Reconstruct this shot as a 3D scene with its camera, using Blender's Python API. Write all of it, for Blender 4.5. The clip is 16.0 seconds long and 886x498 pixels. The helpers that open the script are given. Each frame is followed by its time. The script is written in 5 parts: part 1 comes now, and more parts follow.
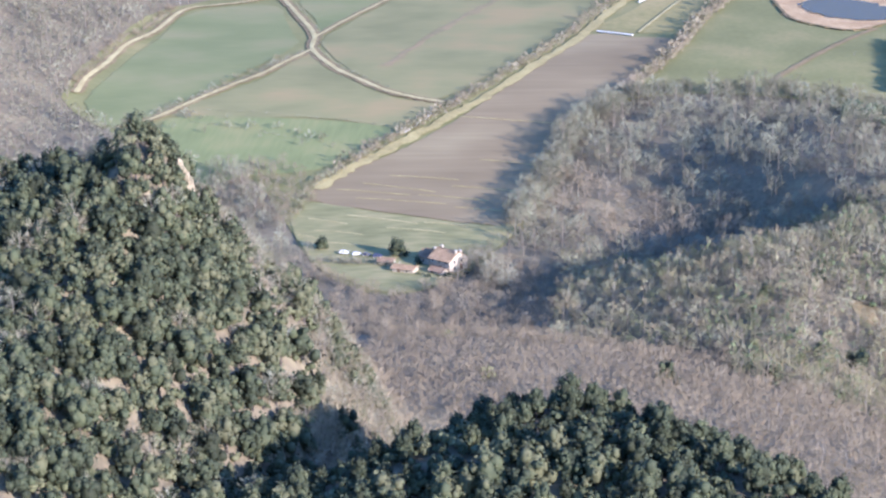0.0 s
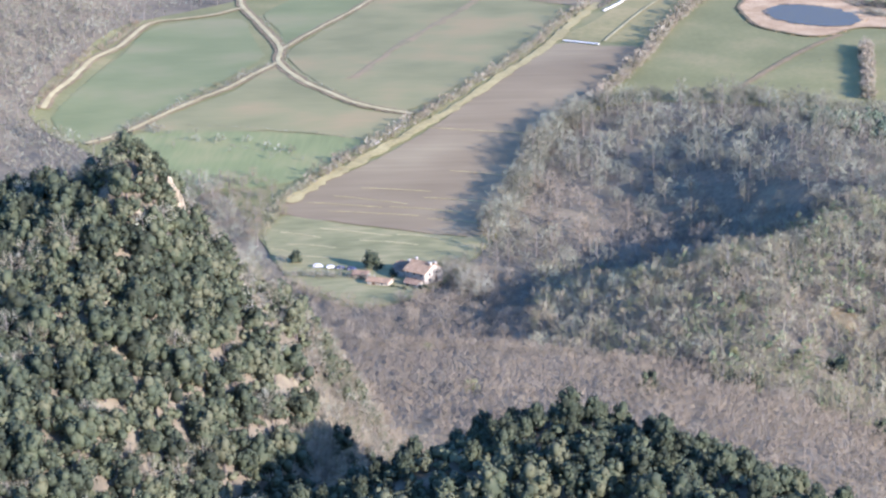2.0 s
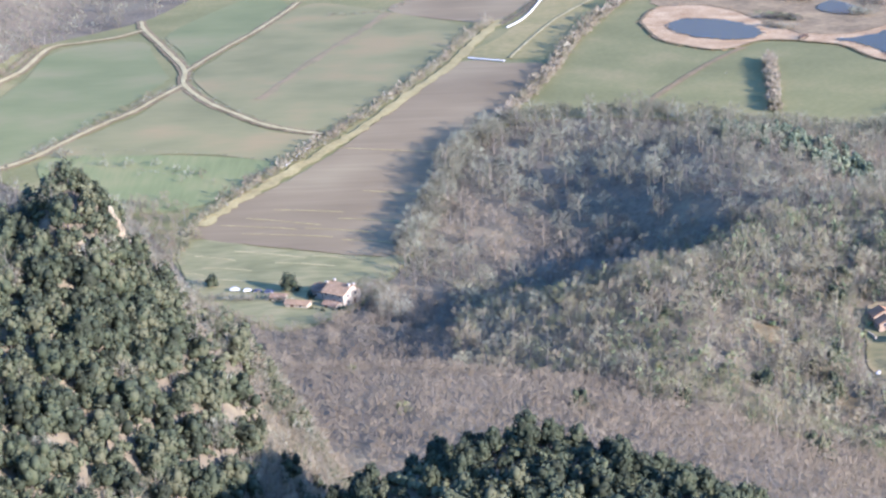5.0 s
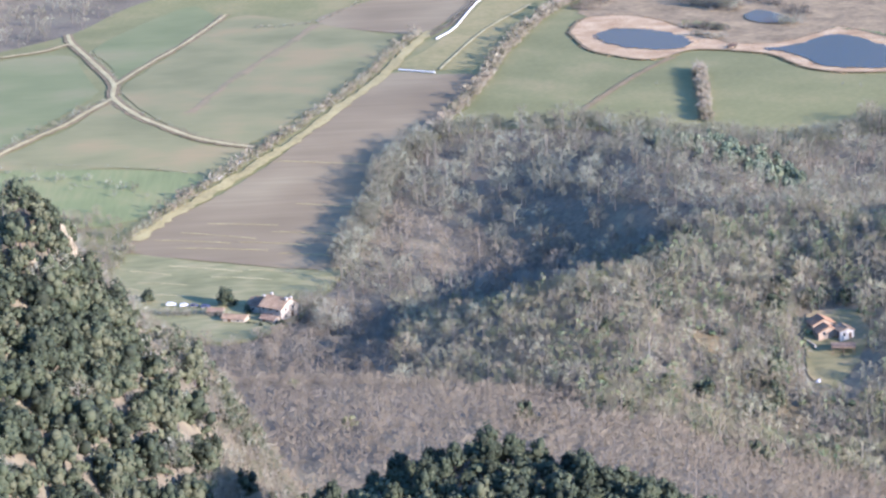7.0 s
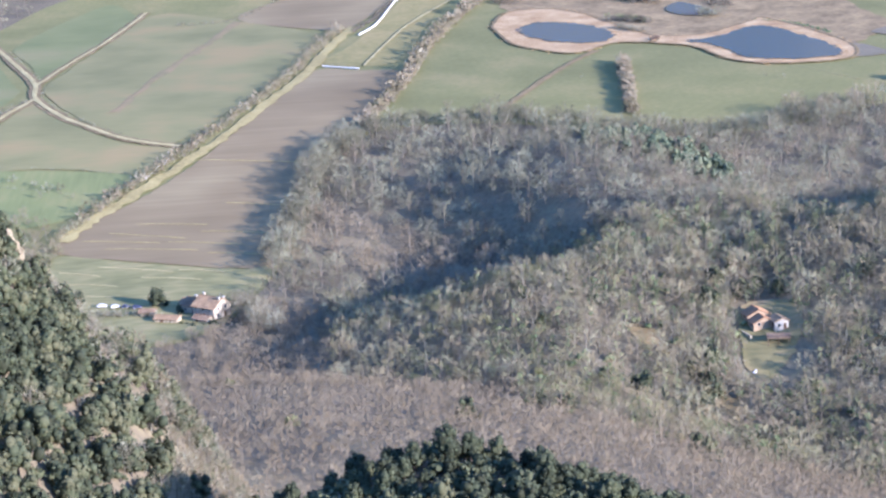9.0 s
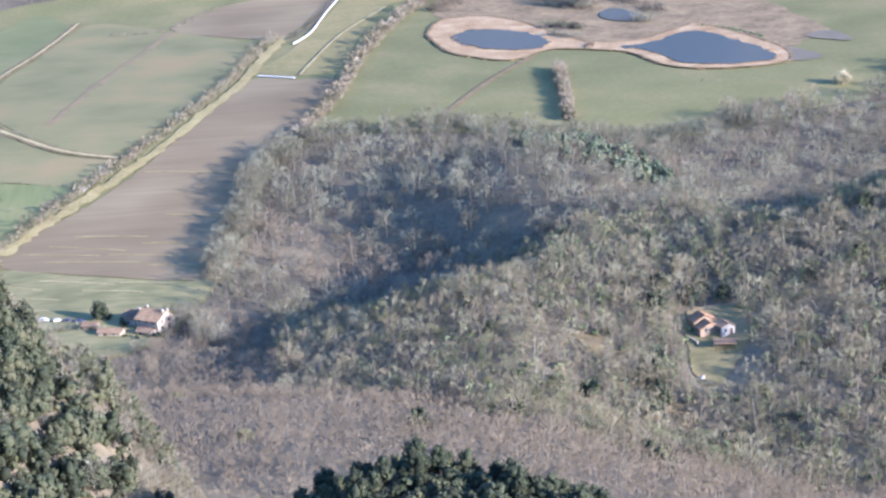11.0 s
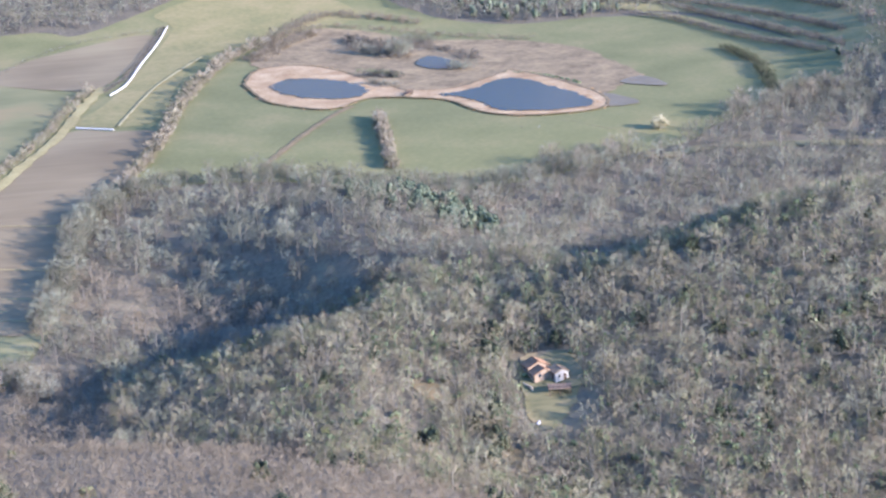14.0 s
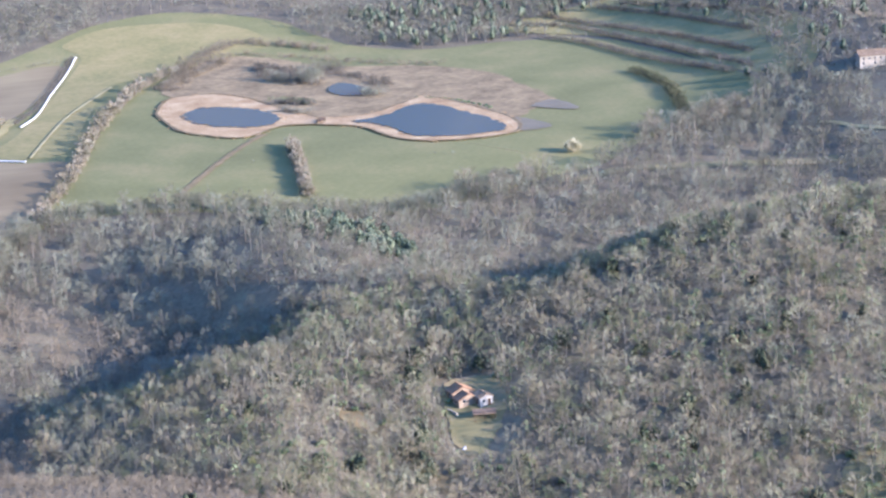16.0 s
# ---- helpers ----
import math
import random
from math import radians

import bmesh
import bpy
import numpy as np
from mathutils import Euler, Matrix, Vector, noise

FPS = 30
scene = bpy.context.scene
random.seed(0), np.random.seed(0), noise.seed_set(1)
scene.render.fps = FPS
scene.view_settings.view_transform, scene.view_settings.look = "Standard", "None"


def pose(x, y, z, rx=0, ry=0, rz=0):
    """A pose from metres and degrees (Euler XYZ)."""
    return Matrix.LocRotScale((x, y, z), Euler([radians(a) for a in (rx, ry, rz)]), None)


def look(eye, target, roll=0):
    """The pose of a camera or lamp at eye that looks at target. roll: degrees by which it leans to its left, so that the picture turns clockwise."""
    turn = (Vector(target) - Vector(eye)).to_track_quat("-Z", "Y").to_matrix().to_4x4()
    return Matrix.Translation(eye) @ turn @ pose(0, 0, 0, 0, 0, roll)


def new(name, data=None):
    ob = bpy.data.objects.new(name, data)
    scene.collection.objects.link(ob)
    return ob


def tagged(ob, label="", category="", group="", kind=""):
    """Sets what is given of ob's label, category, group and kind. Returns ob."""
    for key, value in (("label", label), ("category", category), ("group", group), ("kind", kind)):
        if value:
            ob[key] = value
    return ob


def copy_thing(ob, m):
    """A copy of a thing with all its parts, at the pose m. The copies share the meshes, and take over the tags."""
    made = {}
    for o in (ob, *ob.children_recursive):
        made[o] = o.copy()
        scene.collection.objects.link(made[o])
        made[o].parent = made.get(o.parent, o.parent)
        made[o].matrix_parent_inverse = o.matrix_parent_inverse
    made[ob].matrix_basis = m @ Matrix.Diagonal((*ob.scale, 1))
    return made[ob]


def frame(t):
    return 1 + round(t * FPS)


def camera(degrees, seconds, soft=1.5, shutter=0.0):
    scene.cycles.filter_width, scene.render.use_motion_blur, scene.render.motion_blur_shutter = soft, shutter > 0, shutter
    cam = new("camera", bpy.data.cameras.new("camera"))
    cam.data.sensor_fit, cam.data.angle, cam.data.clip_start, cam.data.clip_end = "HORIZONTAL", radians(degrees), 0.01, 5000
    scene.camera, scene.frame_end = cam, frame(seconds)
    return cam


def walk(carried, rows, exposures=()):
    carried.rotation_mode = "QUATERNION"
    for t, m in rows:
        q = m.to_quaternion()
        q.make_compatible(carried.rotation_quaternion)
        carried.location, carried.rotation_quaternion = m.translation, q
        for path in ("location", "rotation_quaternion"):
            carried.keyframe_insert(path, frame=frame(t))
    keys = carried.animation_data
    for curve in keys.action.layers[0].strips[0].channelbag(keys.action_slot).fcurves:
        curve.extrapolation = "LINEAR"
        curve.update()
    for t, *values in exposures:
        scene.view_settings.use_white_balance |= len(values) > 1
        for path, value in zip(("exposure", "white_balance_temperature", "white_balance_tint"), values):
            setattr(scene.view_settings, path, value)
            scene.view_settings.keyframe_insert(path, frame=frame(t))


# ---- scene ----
cam = camera(22.0, 16.0, 2.45)
PATH = [
    (0, (-8.737, -3.203, 225.797), (-8.965, -1.296, 225.241), -2.2),
    (0.5, (-10.362, -3.139, 226.084), (-10.579, -1.232, 225.523), -2.2),
    (1, (-12.061, -2.925, 226.299), (-12.273, -1.018, 225.736), -2.7),
    (1.5, (-13.782, -2.564, 226.401), (-13.984, -0.656, 225.837), -2.7),
    (2, (-15.454, -2.463, 226.662), (-15.644, -0.549, 226.112), -2.7),
    (2.5, (-17.043, -2.225, 226.907), (-17.225, -0.309, 226.362), -2.9),
    (3, (-18.639, -2.155, 227.178), (-18.793, -0.237, 226.633), -2.9),
    (3.5, (-20.387, -2.017, 227.451), (-20.522, -0.096, 226.908), -2.6),
    (3.7, (-21.098, -1.978, 227.481), (-21.228, -0.057, 226.939), -2.6),
    (6, (-28.654, -0.475, 228.534), (-28.709, 1.45, 227.994), -3.2),
    (6.5, (-30.217, -0.262, 228.695), (-30.251, 1.665, 228.161), -3.0),
    (7, (-31.848, -0.289, 229.065), (-31.871, 1.637, 228.529), -3.1),
    (7.5, (-33.444, -0.161, 229.357), (-33.453, 1.764, 228.816), -3.2),
    (8, (-35.162, 0.193, 229.582), (-35.15, 2.117, 229.039), -3.4),
    (8.5, (-36.699, 0.555, 229.749), (-36.666, 2.479, 229.206), -3.3),
    (9, (-38.437, 1.177, 229.744), (-38.385, 3.101, 229.199), -3.4),
    (11.3, (-45.89, 2.311, 231.332), (-45.745, 4.23, 230.789), -3.6),
    (11.5, (-46.487, 2.333, 231.397), (-46.319, 4.254, 230.868), -3.6),
    (12, (-48.058, 1.747, 231.743), (-47.851, 3.668, 231.223), -3.4),
    (12.5, (-49.8, 1.764, 232.173), (-49.59, 3.686, 231.659), -3.4),
    (13, (-51.067, 1.909, 232.667), (-50.84, 3.829, 232.157), -3.7),
    (13.5, (-52.537, 2.193, 233.012), (-52.269, 4.107, 232.498), -3.5),
    (14, (-53.85, 1.845, 233.37), (-53.56, 3.756, 232.855), -3.3),
    (14.5, (-55.2, 1.713, 233.93), (-54.893, 3.622, 233.421), -3.5),
    (15, (-56.688, 1.669, 234.438), (-56.359, 3.576, 233.932), -3.5),
    (15.5, (-58.02, 1.14, 234.859), (-57.67, 3.044, 234.357), -3.5),
    (16, (-59.499, 1.141, 235.387), (-59.125, 3.041, 234.887), -3.7),
]
walk(cam, [(t, look(eye, target, roll)) for t, eye, target, roll in PATH], [(0.0, 1.69, 4570, 25), (16.0, 1.69, 4570, 25)])

# ---- light ----
SUN = Vector((0.76, -0.65, 0.0)).normalized()
SUN_HEIGHT = radians(16.5)
world = bpy.data.worlds.new("sky")
scene.world = world
world.use_nodes = True
sky = world.node_tree.nodes.new("ShaderNodeTexSky")
sky.sky_type, sky.sun_disc = "NISHITA", False
sky.sun_elevation, sky.sun_rotation = SUN_HEIGHT, math.atan2(SUN.x, SUN.y)
sky.air_density, sky.dust_density, sky.ozone_density = 1.2, 0.4, 3.5
world.node_tree.links.new(sky.outputs[0], world.node_tree.nodes["Background"].inputs[0])
world.node_tree.nodes["Background"].inputs[1].default_value = 0.14
sun = new("sun", bpy.data.lights.new("sun", "SUN"))
sun.data.energy, sun.data.angle, sun.data.color = 5.6, radians(0.5), (1.0, 0.77, 0.51)
ray = Vector((SUN.x * math.cos(SUN_HEIGHT), SUN.y * math.cos(SUN_HEIGHT), math.sin(SUN_HEIGHT)))
sun.matrix_world = look(ray * 900, (0, 0, 0))


# ---- materials ----
def material(name, colours, big=0.05, small=0.8, rough=0.9, bump=0.0, stretch=None, turn=0.0, mix=0.5, metal=0.0, detail=4.0, by_piece=0.0, by_leaf=0.0, by_tree=0.0, thin=0.0):
    """Colours from dark to light, mixed by a broad and a fine noise in world metres; stretch and turn draw the noise out into rows."""
    m = bpy.data.materials.new(name)
    m.use_nodes = True
    nodes, links = m.node_tree.nodes, m.node_tree.links
    shader = nodes["Principled BSDF"]
    shader.inputs["Roughness"].default_value, shader.inputs["Metallic"].default_value = rough, metal
    shader.inputs["Specular IOR Level"].default_value = 0.25
    where = nodes.new("ShaderNodeNewGeometry").outputs["Position"]
    noises = []
    for size, wanted in ((big, 2.0), (small, detail)):
        n = nodes.new("ShaderNodeTexNoise")
        n.inputs["Scale"].default_value, n.inputs["Detail"].default_value = size, wanted
        source = where
        if stretch and size == small:
            mapping = nodes.new("ShaderNodeMapping")
            mapping.inputs["Rotation"].default_value = (0, 0, radians(turn))
            mapping.inputs["Scale"].default_value = stretch
            links.new(where, mapping.inputs[0])
            source = mapping.outputs[0]
        links.new(source, n.inputs["Vector"])
        noises.append(n)
    blend = nodes.new("ShaderNodeMix")
    blend.data_type = "FLOAT"
    blend.inputs[0].default_value = mix
    links.new(noises[0].outputs[0], blend.inputs[2])
    links.new(noises[1].outputs[0], blend.inputs[3])
    value = blend.outputs[0]
    if by_leaf:
        leaf = nodes.new("ShaderNodeMath")
        leaf.operation = "MULTIPLY_ADD"
        links.new(nodes.new("ShaderNodeNewGeometry").outputs["Random Per Island"], leaf.inputs[0])
        leaf.inputs[1].default_value = by_leaf
        level = nodes.new("ShaderNodeMath")
        level.operation = "SUBTRACT"
        links.new(value, level.inputs[0])
        level.inputs[1].default_value = by_leaf / 2
        links.new(level.outputs[0], leaf.inputs[2])
        value = leaf.outputs[0]
    if by_tree:
        tint = nodes.new("ShaderNodeAttribute")
        tint.attribute_name = "tint"
        shade = nodes.new("ShaderNodeMath")
        shade.operation = "MULTIPLY_ADD"
        links.new(tint.outputs["Fac"], shade.inputs[0])
        shade.inputs[1].default_value = by_tree
        links.new(value, shade.inputs[2])
        value = shade.outputs[0]
    if by_piece:
        info = nodes.new("ShaderNodeObjectInfo")
        add = nodes.new("ShaderNodeMath")
        add.operation = "MULTIPLY_ADD"
        links.new(info.outputs["Random"], add.inputs[0])
        add.inputs[1].default_value = by_piece
        shift = nodes.new("ShaderNodeMath")
        shift.operation = "SUBTRACT"
        links.new(value, shift.inputs[0])
        shift.inputs[1].default_value = by_piece / 2
        links.new(shift.outputs[0], add.inputs[2])
        value = add.outputs[0]
    ramp = nodes.new("ShaderNodeValToRGB")
    els = ramp.color_ramp.elements
    while len(els) < len(colours):
        els.new(0.5)
    for k, c in enumerate(colours):
        els[k].position = 0.34 + 0.32 * k / max(1, len(colours) - 1)
        els[k].color = (*c, 1)
    links.new(value, ramp.inputs[0])
    links.new(ramp.outputs[0], shader.inputs["Base Color"])
    if thin:
        through_it = nodes.new("ShaderNodeBsdfTranslucent")
        both = nodes.new("ShaderNodeMixShader")
        both.inputs[0].default_value = thin
        links.new(ramp.outputs[0], through_it.inputs["Color"])
        links.new(shader.outputs[0], both.inputs[1])
        links.new(through_it.outputs[0], both.inputs[2])
        links.new(both.outputs[0], nodes["Material Output"].inputs["Surface"])
    if bump:
        b = nodes.new("ShaderNodeBump")
        b.inputs["Strength"].default_value, b.inputs["Distance"].default_value = 0.7, bump
        links.new(noises[1].outputs[0], b.inputs["Height"])
        links.new(b.outputs[0], shader.inputs["Normal"])
    return m


LITTER = material("leaf_litter", [(0.093, 0.079, 0.046), (0.145, 0.119, 0.071), (0.187, 0.161, 0.089)], 0.03, 0.5, bump=0.2)
PASTURE = material("pasture_grass", [(0.143, 0.137, 0.046), (0.177, 0.167, 0.058), (0.230, 0.195, 0.075)], 0.022, 0.35, bump=0.08, mix=0.35)
CROP = material("young_crop", [(0.141, 0.152, 0.054), (0.174, 0.179, 0.066), (0.216, 0.194, 0.083)], 0.018, 0.5, stretch=(0.2, 1.0, 1.0), turn=25, mix=0.22)
CROP_DULL = material("thin_crop_on_soil", [(0.161, 0.152, 0.059), (0.208, 0.189, 0.075), (0.258, 0.199, 0.084)], 0.020, 0.45, stretch=(0.2, 1.0, 1.0), turn=25, mix=0.22)
CROP_BRIGHT = material("winter_crop", [(0.145, 0.157, 0.054), (0.176, 0.189, 0.065), (0.217, 0.207, 0.077)], 0.03, 0.45, stretch=(1.0, 0.08, 1.0), turn=10, mix=0.4)
SOIL = material("ploughed_soil", [(0.171, 0.129, 0.062), (0.211, 0.161, 0.079), (0.261, 0.208, 0.103)], 0.016, 0.30, stretch=(0.07, 1.0, 1.0), turn=14, mix=0.3, bump=0.15)
MEADOW = material("dry_meadow", [(0.183, 0.165, 0.057), (0.238, 0.201, 0.071), (0.294, 0.232, 0.093)], 0.03, 0.3, bump=0.08)
ROUGH_GRASS = material("rough_grass", [(0.129, 0.120, 0.050), (0.198, 0.170, 0.070), (0.292, 0.215, 0.108)], 0.05, 0.5, stretch=(0.3, 1.0, 1.0), turn=12, bump=0.15)
FARM_GRASS = material("thin_farm_grass", [(0.155, 0.146, 0.055), (0.213, 0.196, 0.076), (0.293, 0.245, 0.106)], 0.05, 0.4, stretch=(0.3, 1.0, 1.0), turn=12, bump=0.1)
TRACK = material("pale_dirt_track", [(0.268, 0.221, 0.095), (0.367, 0.309, 0.135), (0.454, 0.391, 0.181)], 0.08, 0.7, bump=0.05)
VERGE = material("reddish_dry_verge", [(0.127, 0.099, 0.043), (0.190, 0.140, 0.065), (0.259, 0.196, 0.090)], 0.09, 0.5, bump=0.2)
BANK = material("dry_grass_bank", [(0.231, 0.186, 0.070), (0.325, 0.266, 0.100), (0.406, 0.336, 0.135)], 0.07, 0.6, bump=0.15)
EARTH = material("reddish_bare_earth", [(0.148, 0.122, 0.052), (0.201, 0.148, 0.065), (0.244, 0.175, 0.082)], 0.1, 0.6, bump=0.1)
REED = material("dry_reed", [(0.255, 0.158, 0.066), (0.382, 0.261, 0.121), (0.519, 0.387, 0.203)], 0.08, 0.7, bump=0.3)
MARSH = material("marsh_reed_bed", [(0.142, 0.102, 0.047), (0.235, 0.173, 0.082), (0.328, 0.242, 0.112)], 0.06, 0.3, bump=0.4)
MUD = material("wet_mud", [(0.158, 0.131, 0.072), (0.210, 0.173, 0.102)], 0.1, 0.8, rough=0.6)
BARK = material("grey_bark", [(0.105, 0.092, 0.067), (0.166, 0.146, 0.112), (0.226, 0.209, 0.158)], 0.12, 1.5, by_piece=0.1)
TWIG = material("bare_twigs", [(0.129, 0.134, 0.071), (0.202, 0.180, 0.110), (0.241, 0.220, 0.149), (0.297, 0.294, 0.201)], 0.055, 0.16, mix=0.55, by_piece=0.12, by_tree=0.30, thin=0.27)
PALE = material("pale_twigs", [(0.136, 0.132, 0.081), (0.193, 0.178, 0.115), (0.226, 0.228, 0.144), (0.278, 0.278, 0.186)], 0.05, 0.2, mix=0.5, by_piece=0.12, by_tree=0.30, thin=0.27)
PINK = material("pinkish_coppice_twigs", [(0.157, 0.131, 0.079), (0.219, 0.177, 0.112), (0.269, 0.230, 0.146)], 0.04, 0.2, mix=0.5, by_piece=0.1, by_tree=0.30, thin=0.27)
TAN_TWIG = material("tan_twigs", [(0.164, 0.152, 0.085), (0.243, 0.211, 0.128), (0.283, 0.234, 0.157), (0.328, 0.299, 0.200)], 0.05, 0.16, mix=0.55, by_tree=0.30, thin=0.27)
BROWN_TWIG = material("brownish_twigs", [(0.136, 0.149, 0.064), (0.213, 0.202, 0.101), (0.266, 0.218, 0.132), (0.329, 0.314, 0.184)], 0.05, 0.16, mix=0.55, by_piece=0.12, by_tree=0.30, thin=0.27)
# dark tone with shade put into the colour, for woods, bushes and brushwood
SHADED_DARK_TWIG = material("shaded_dark_twigs", [(0.094, 0.084, 0.058), (0.138, 0.122, 0.090), (0.187, 0.168, 0.126)], 0.06, 0.2, mix=0.5, by_tree=0.30, thin=0.27)
OLIVE = material("ivy_and_evergreen_leaves", [(0.078, 0.103, 0.044), (0.132, 0.166, 0.069), (0.197, 0.220, 0.099)], 0.06, 0.3, rough=0.6, by_piece=0.12, by_leaf=0.12, by_tree=0.30, thin=0.1)
OAK = material("holm_oak_leaves", [(0.019, 0.022, 0.009), (0.032, 0.039, 0.019), (0.050, 0.058, 0.026), (0.072, 0.073, 0.035)], 0.09, 0.35, rough=0.8, mix=0.55, by_piece=0.16, by_leaf=0.2, by_tree=0.30)
HEATH = material("dull_green_scrub_leaves", [(0.040, 0.046, 0.020), (0.068, 0.074, 0.032), (0.105, 0.105, 0.050)], 0.09, 0.4, rough=0.8, by_leaf=0.2, by_tree=0.3)
OAK_BARK = material("dark_oak_bark", [(0.05, 0.042, 0.034), (0.09, 0.075, 0.06)], 0.3, 2.0)
PINE = material("pine_needles", [(0.057, 0.076, 0.043), (0.097, 0.116, 0.062), (0.132, 0.147, 0.081)], 0.08, 0.5, rough=0.6, by_leaf=0.2, by_tree=0.30)
STONE = material("limestone", [(0.131, 0.108, 0.065), (0.215, 0.182, 0.115), (0.299, 0.261, 0.174)], 0.3, 1.4, bump=0.2)
WATER = bpy.data.materials.new("pond_water")
WATER.use_nodes = True
_w = WATER.node_tree.nodes["Principled BSDF"]
_w.inputs["Base Color"].default_value = (0.03, 0.075, 0.105, 1)
_w.inputs["Roughness"].default_value = 0.12
_w.inputs["Specular IOR Level"].default_value = 0.5
_n = WATER.node_tree.nodes.new("ShaderNodeTexNoise")
_n.inputs["Scale"].default_value = 0.9
_b = WATER.node_tree.nodes.new("ShaderNodeBump")
_b.inputs["Strength"].default_value, _b.inputs["Distance"].default_value = 0.25, 0.04
WATER.node_tree.links.new(_n.outputs[0], _b.inputs["Height"])
WATER.node_tree.links.new(_b.outputs[0], _w.inputs["Normal"])


# ---- ground ----
def sp(v, k=6.0):
    """Smooth max(v, 0)."""
    return 0.5 * (v + np.sqrt(v * v + k * k)) - 0.0
def ease(v, a, b):
    q = np.clip((v - a) / (b - a), 0, 1)
    return q * q * (3 - 2 * q)
def smax(a, b, k=5.0):
    return 0.5 * (a + b + np.sqrt((a - b) ** 2 + k * k))
def height(x, y):
    x, y = np.asarray(x, float), np.asarray(y, float)
    # valley floor, with the rises at its sides and its far end, and unseen ground beyond
    z = -14 + 14 * ease(y, 820, 1120)
    z = z + (0.24 * sp(x - 318, 14) - 0.14 * sp(x - 400, 20)) * ease(y, 820, 950) + 0.35 * sp(-x - 312, 12) * ease(y, 560, 700)
    # the steep unseen rise past 1950 is added to block sky reflections in ponds
    z = z + 0.10 * sp(y - 1400, 40) + 0.32 * sp(y - 1950, 30)
    # hollow between the wooded ridges, dug deeper so that it falls into shade
    z = z - 10 * np.exp(-((x + 15) / 45) ** 2 - ((y - 835) / 55) ** 2)
    # wooded knoll, falling to the fields and to the hollow in front
    foot = 905 - 1.2 * sp(x + 10, 15)
    knoll = 9 - 0.31 * sp(38 - x, 10) - 0.42 * sp(foot - y, 10) - 0.22 * sp(y - 940, 15) - 0.35 * sp(x - 72, 12)
    z = smax(z, knoll, 4)
    # low ridge between the knoll and the spur
    along_it = 0.69 * (21 - x) + 0.72 * (y - 802)
    off = 0.72 * (x - 21) + 0.69 * (y - 802)
    low_ridge = -3 - 0.20 * sp(along_it, 10) + 0.14 * sp(-along_it, 10) - 0.40 * sp(-along_it - 55, 10) - 0.42 * sp(off, 5) - 0.34 * sp(-off, 5)
    z = smax(z, low_ridge, 3)
    # spur with the small house, rising to the right
    crest = 14 + 0.30 * sp(x - 82, 12) - 0.26 * sp(x - 185, 15) - 0.28 * sp(14 - x, 8)
    front = 0.13 + 0.11 * ease(x, 10, 60) + 0.10 * ease(x, 100, 170)
    d = y - 728
    back = 0.36 - 0.27 * (ease(x, 15, 55) - ease(x, 92, 125))
    spur = crest - front * sp(-d, 14) - back * sp(d, 12) - 0.25 * sp(d - 90, 12)
    z = smax(z, spur, 4)
    # slope below the left hill, ending in a steep bank above the gully
    brow = 676 - 0.5 * (x + 70)
    slope = 45 - 0.24 * sp(y - 490, 20) - 0.13 * sp(x + 62, 12) - 0.2 * sp(x - 15, 10) - 0.2 * sp(490 - y, 20) - 0.05 * sp(-62 - x, 10) - 0.45 * sp(y - brow, 5)
    z = smax(z, slope, 4)
    # left hill with its rocky top
    left = 128 - 0.98 * sp(x + 115, 7) - 1.0 * sp(x + 82, 4) - 0.18 * sp(-x - 115, 7) - 0.56 * sp(y - 405, 7) - 0.28 * sp(405 - y, 7)
    left = left + 13 * np.exp(-((x + 110.5) / 7.5) ** 2 - ((y - 397) / 13) ** 2) * (0.35 + 0.65 * ease(-x, 101.5, 105.5))
    z = smax(z, left, 4)
    # knoll nearest to the camera
    d = y - (351 - 0.75 * sp(x + 30, 8) - 0.4 * sp(-30 - x, 8))
    near = 101 - 0.30 * sp(-34 - x, 8) - 0.20 * sp(x + 30, 8) - 0.75 * sp(d, 5) - 0.25 * sp(-d, 5)
    return smax(z, near, 5)


def ground_z(x, y):
    return float(height(x, y))


def mesh_object(name, verts, faces, mat, parent=None, smooth=False):
    me = bpy.data.meshes.new(name)
    me.from_pydata(verts, [], faces)
    if smooth:
        me.polygons.foreach_set("use_smooth", [True] * len(me.polygons))
    me.materials.append(mat)
    ob = new(name, me)
    ob.parent = parent
    return ob


def part(name, bm, mat, parent, label=""):
    """Links a bmesh as one mesh object under a thing or a part."""
    me = bpy.data.meshes.new(name)
    bm.to_mesh(me)
    bm.free()
    me.materials.append(mat)
    ob = new(name, me)
    ob.parent = parent
    return tagged(ob, label)


def steps(*spans):
    out = []
    for a, b, d in spans:
        out += list(np.arange(a, b, d))
    return np.array(out + [spans[-1][1]], float)


gx = steps((-3200, -1000, 220), (-1000, -420, 40), (-420, 440, 6), (420, 1000, 40), (1000, 3400, 220))
gy = steps((-1200, 0, 120), (0, 260, 16), (260, 1500, 6), (1500, 2000, 25), (2000, 4800, 200))
GX, GY = np.meshgrid(gx, gy)
GZ = height(GX, GY)
nx, ny = len(gx), len(gy)
idx = np.arange(nx * ny).reshape(ny, nx)
quads = np.stack([idx[:-1, :-1], idx[:-1, 1:], idx[1:, 1:], idx[1:, :-1]], -1).reshape(-1, 4)
ground = mesh_object("ground", np.stack([GX, GY, GZ], -1).reshape(-1, 3).tolist(), quads.tolist(), LITTER, smooth=True)
tagged(ground, "brown leaf-littered valley ground between wooded hills", "ground", kind="structure")


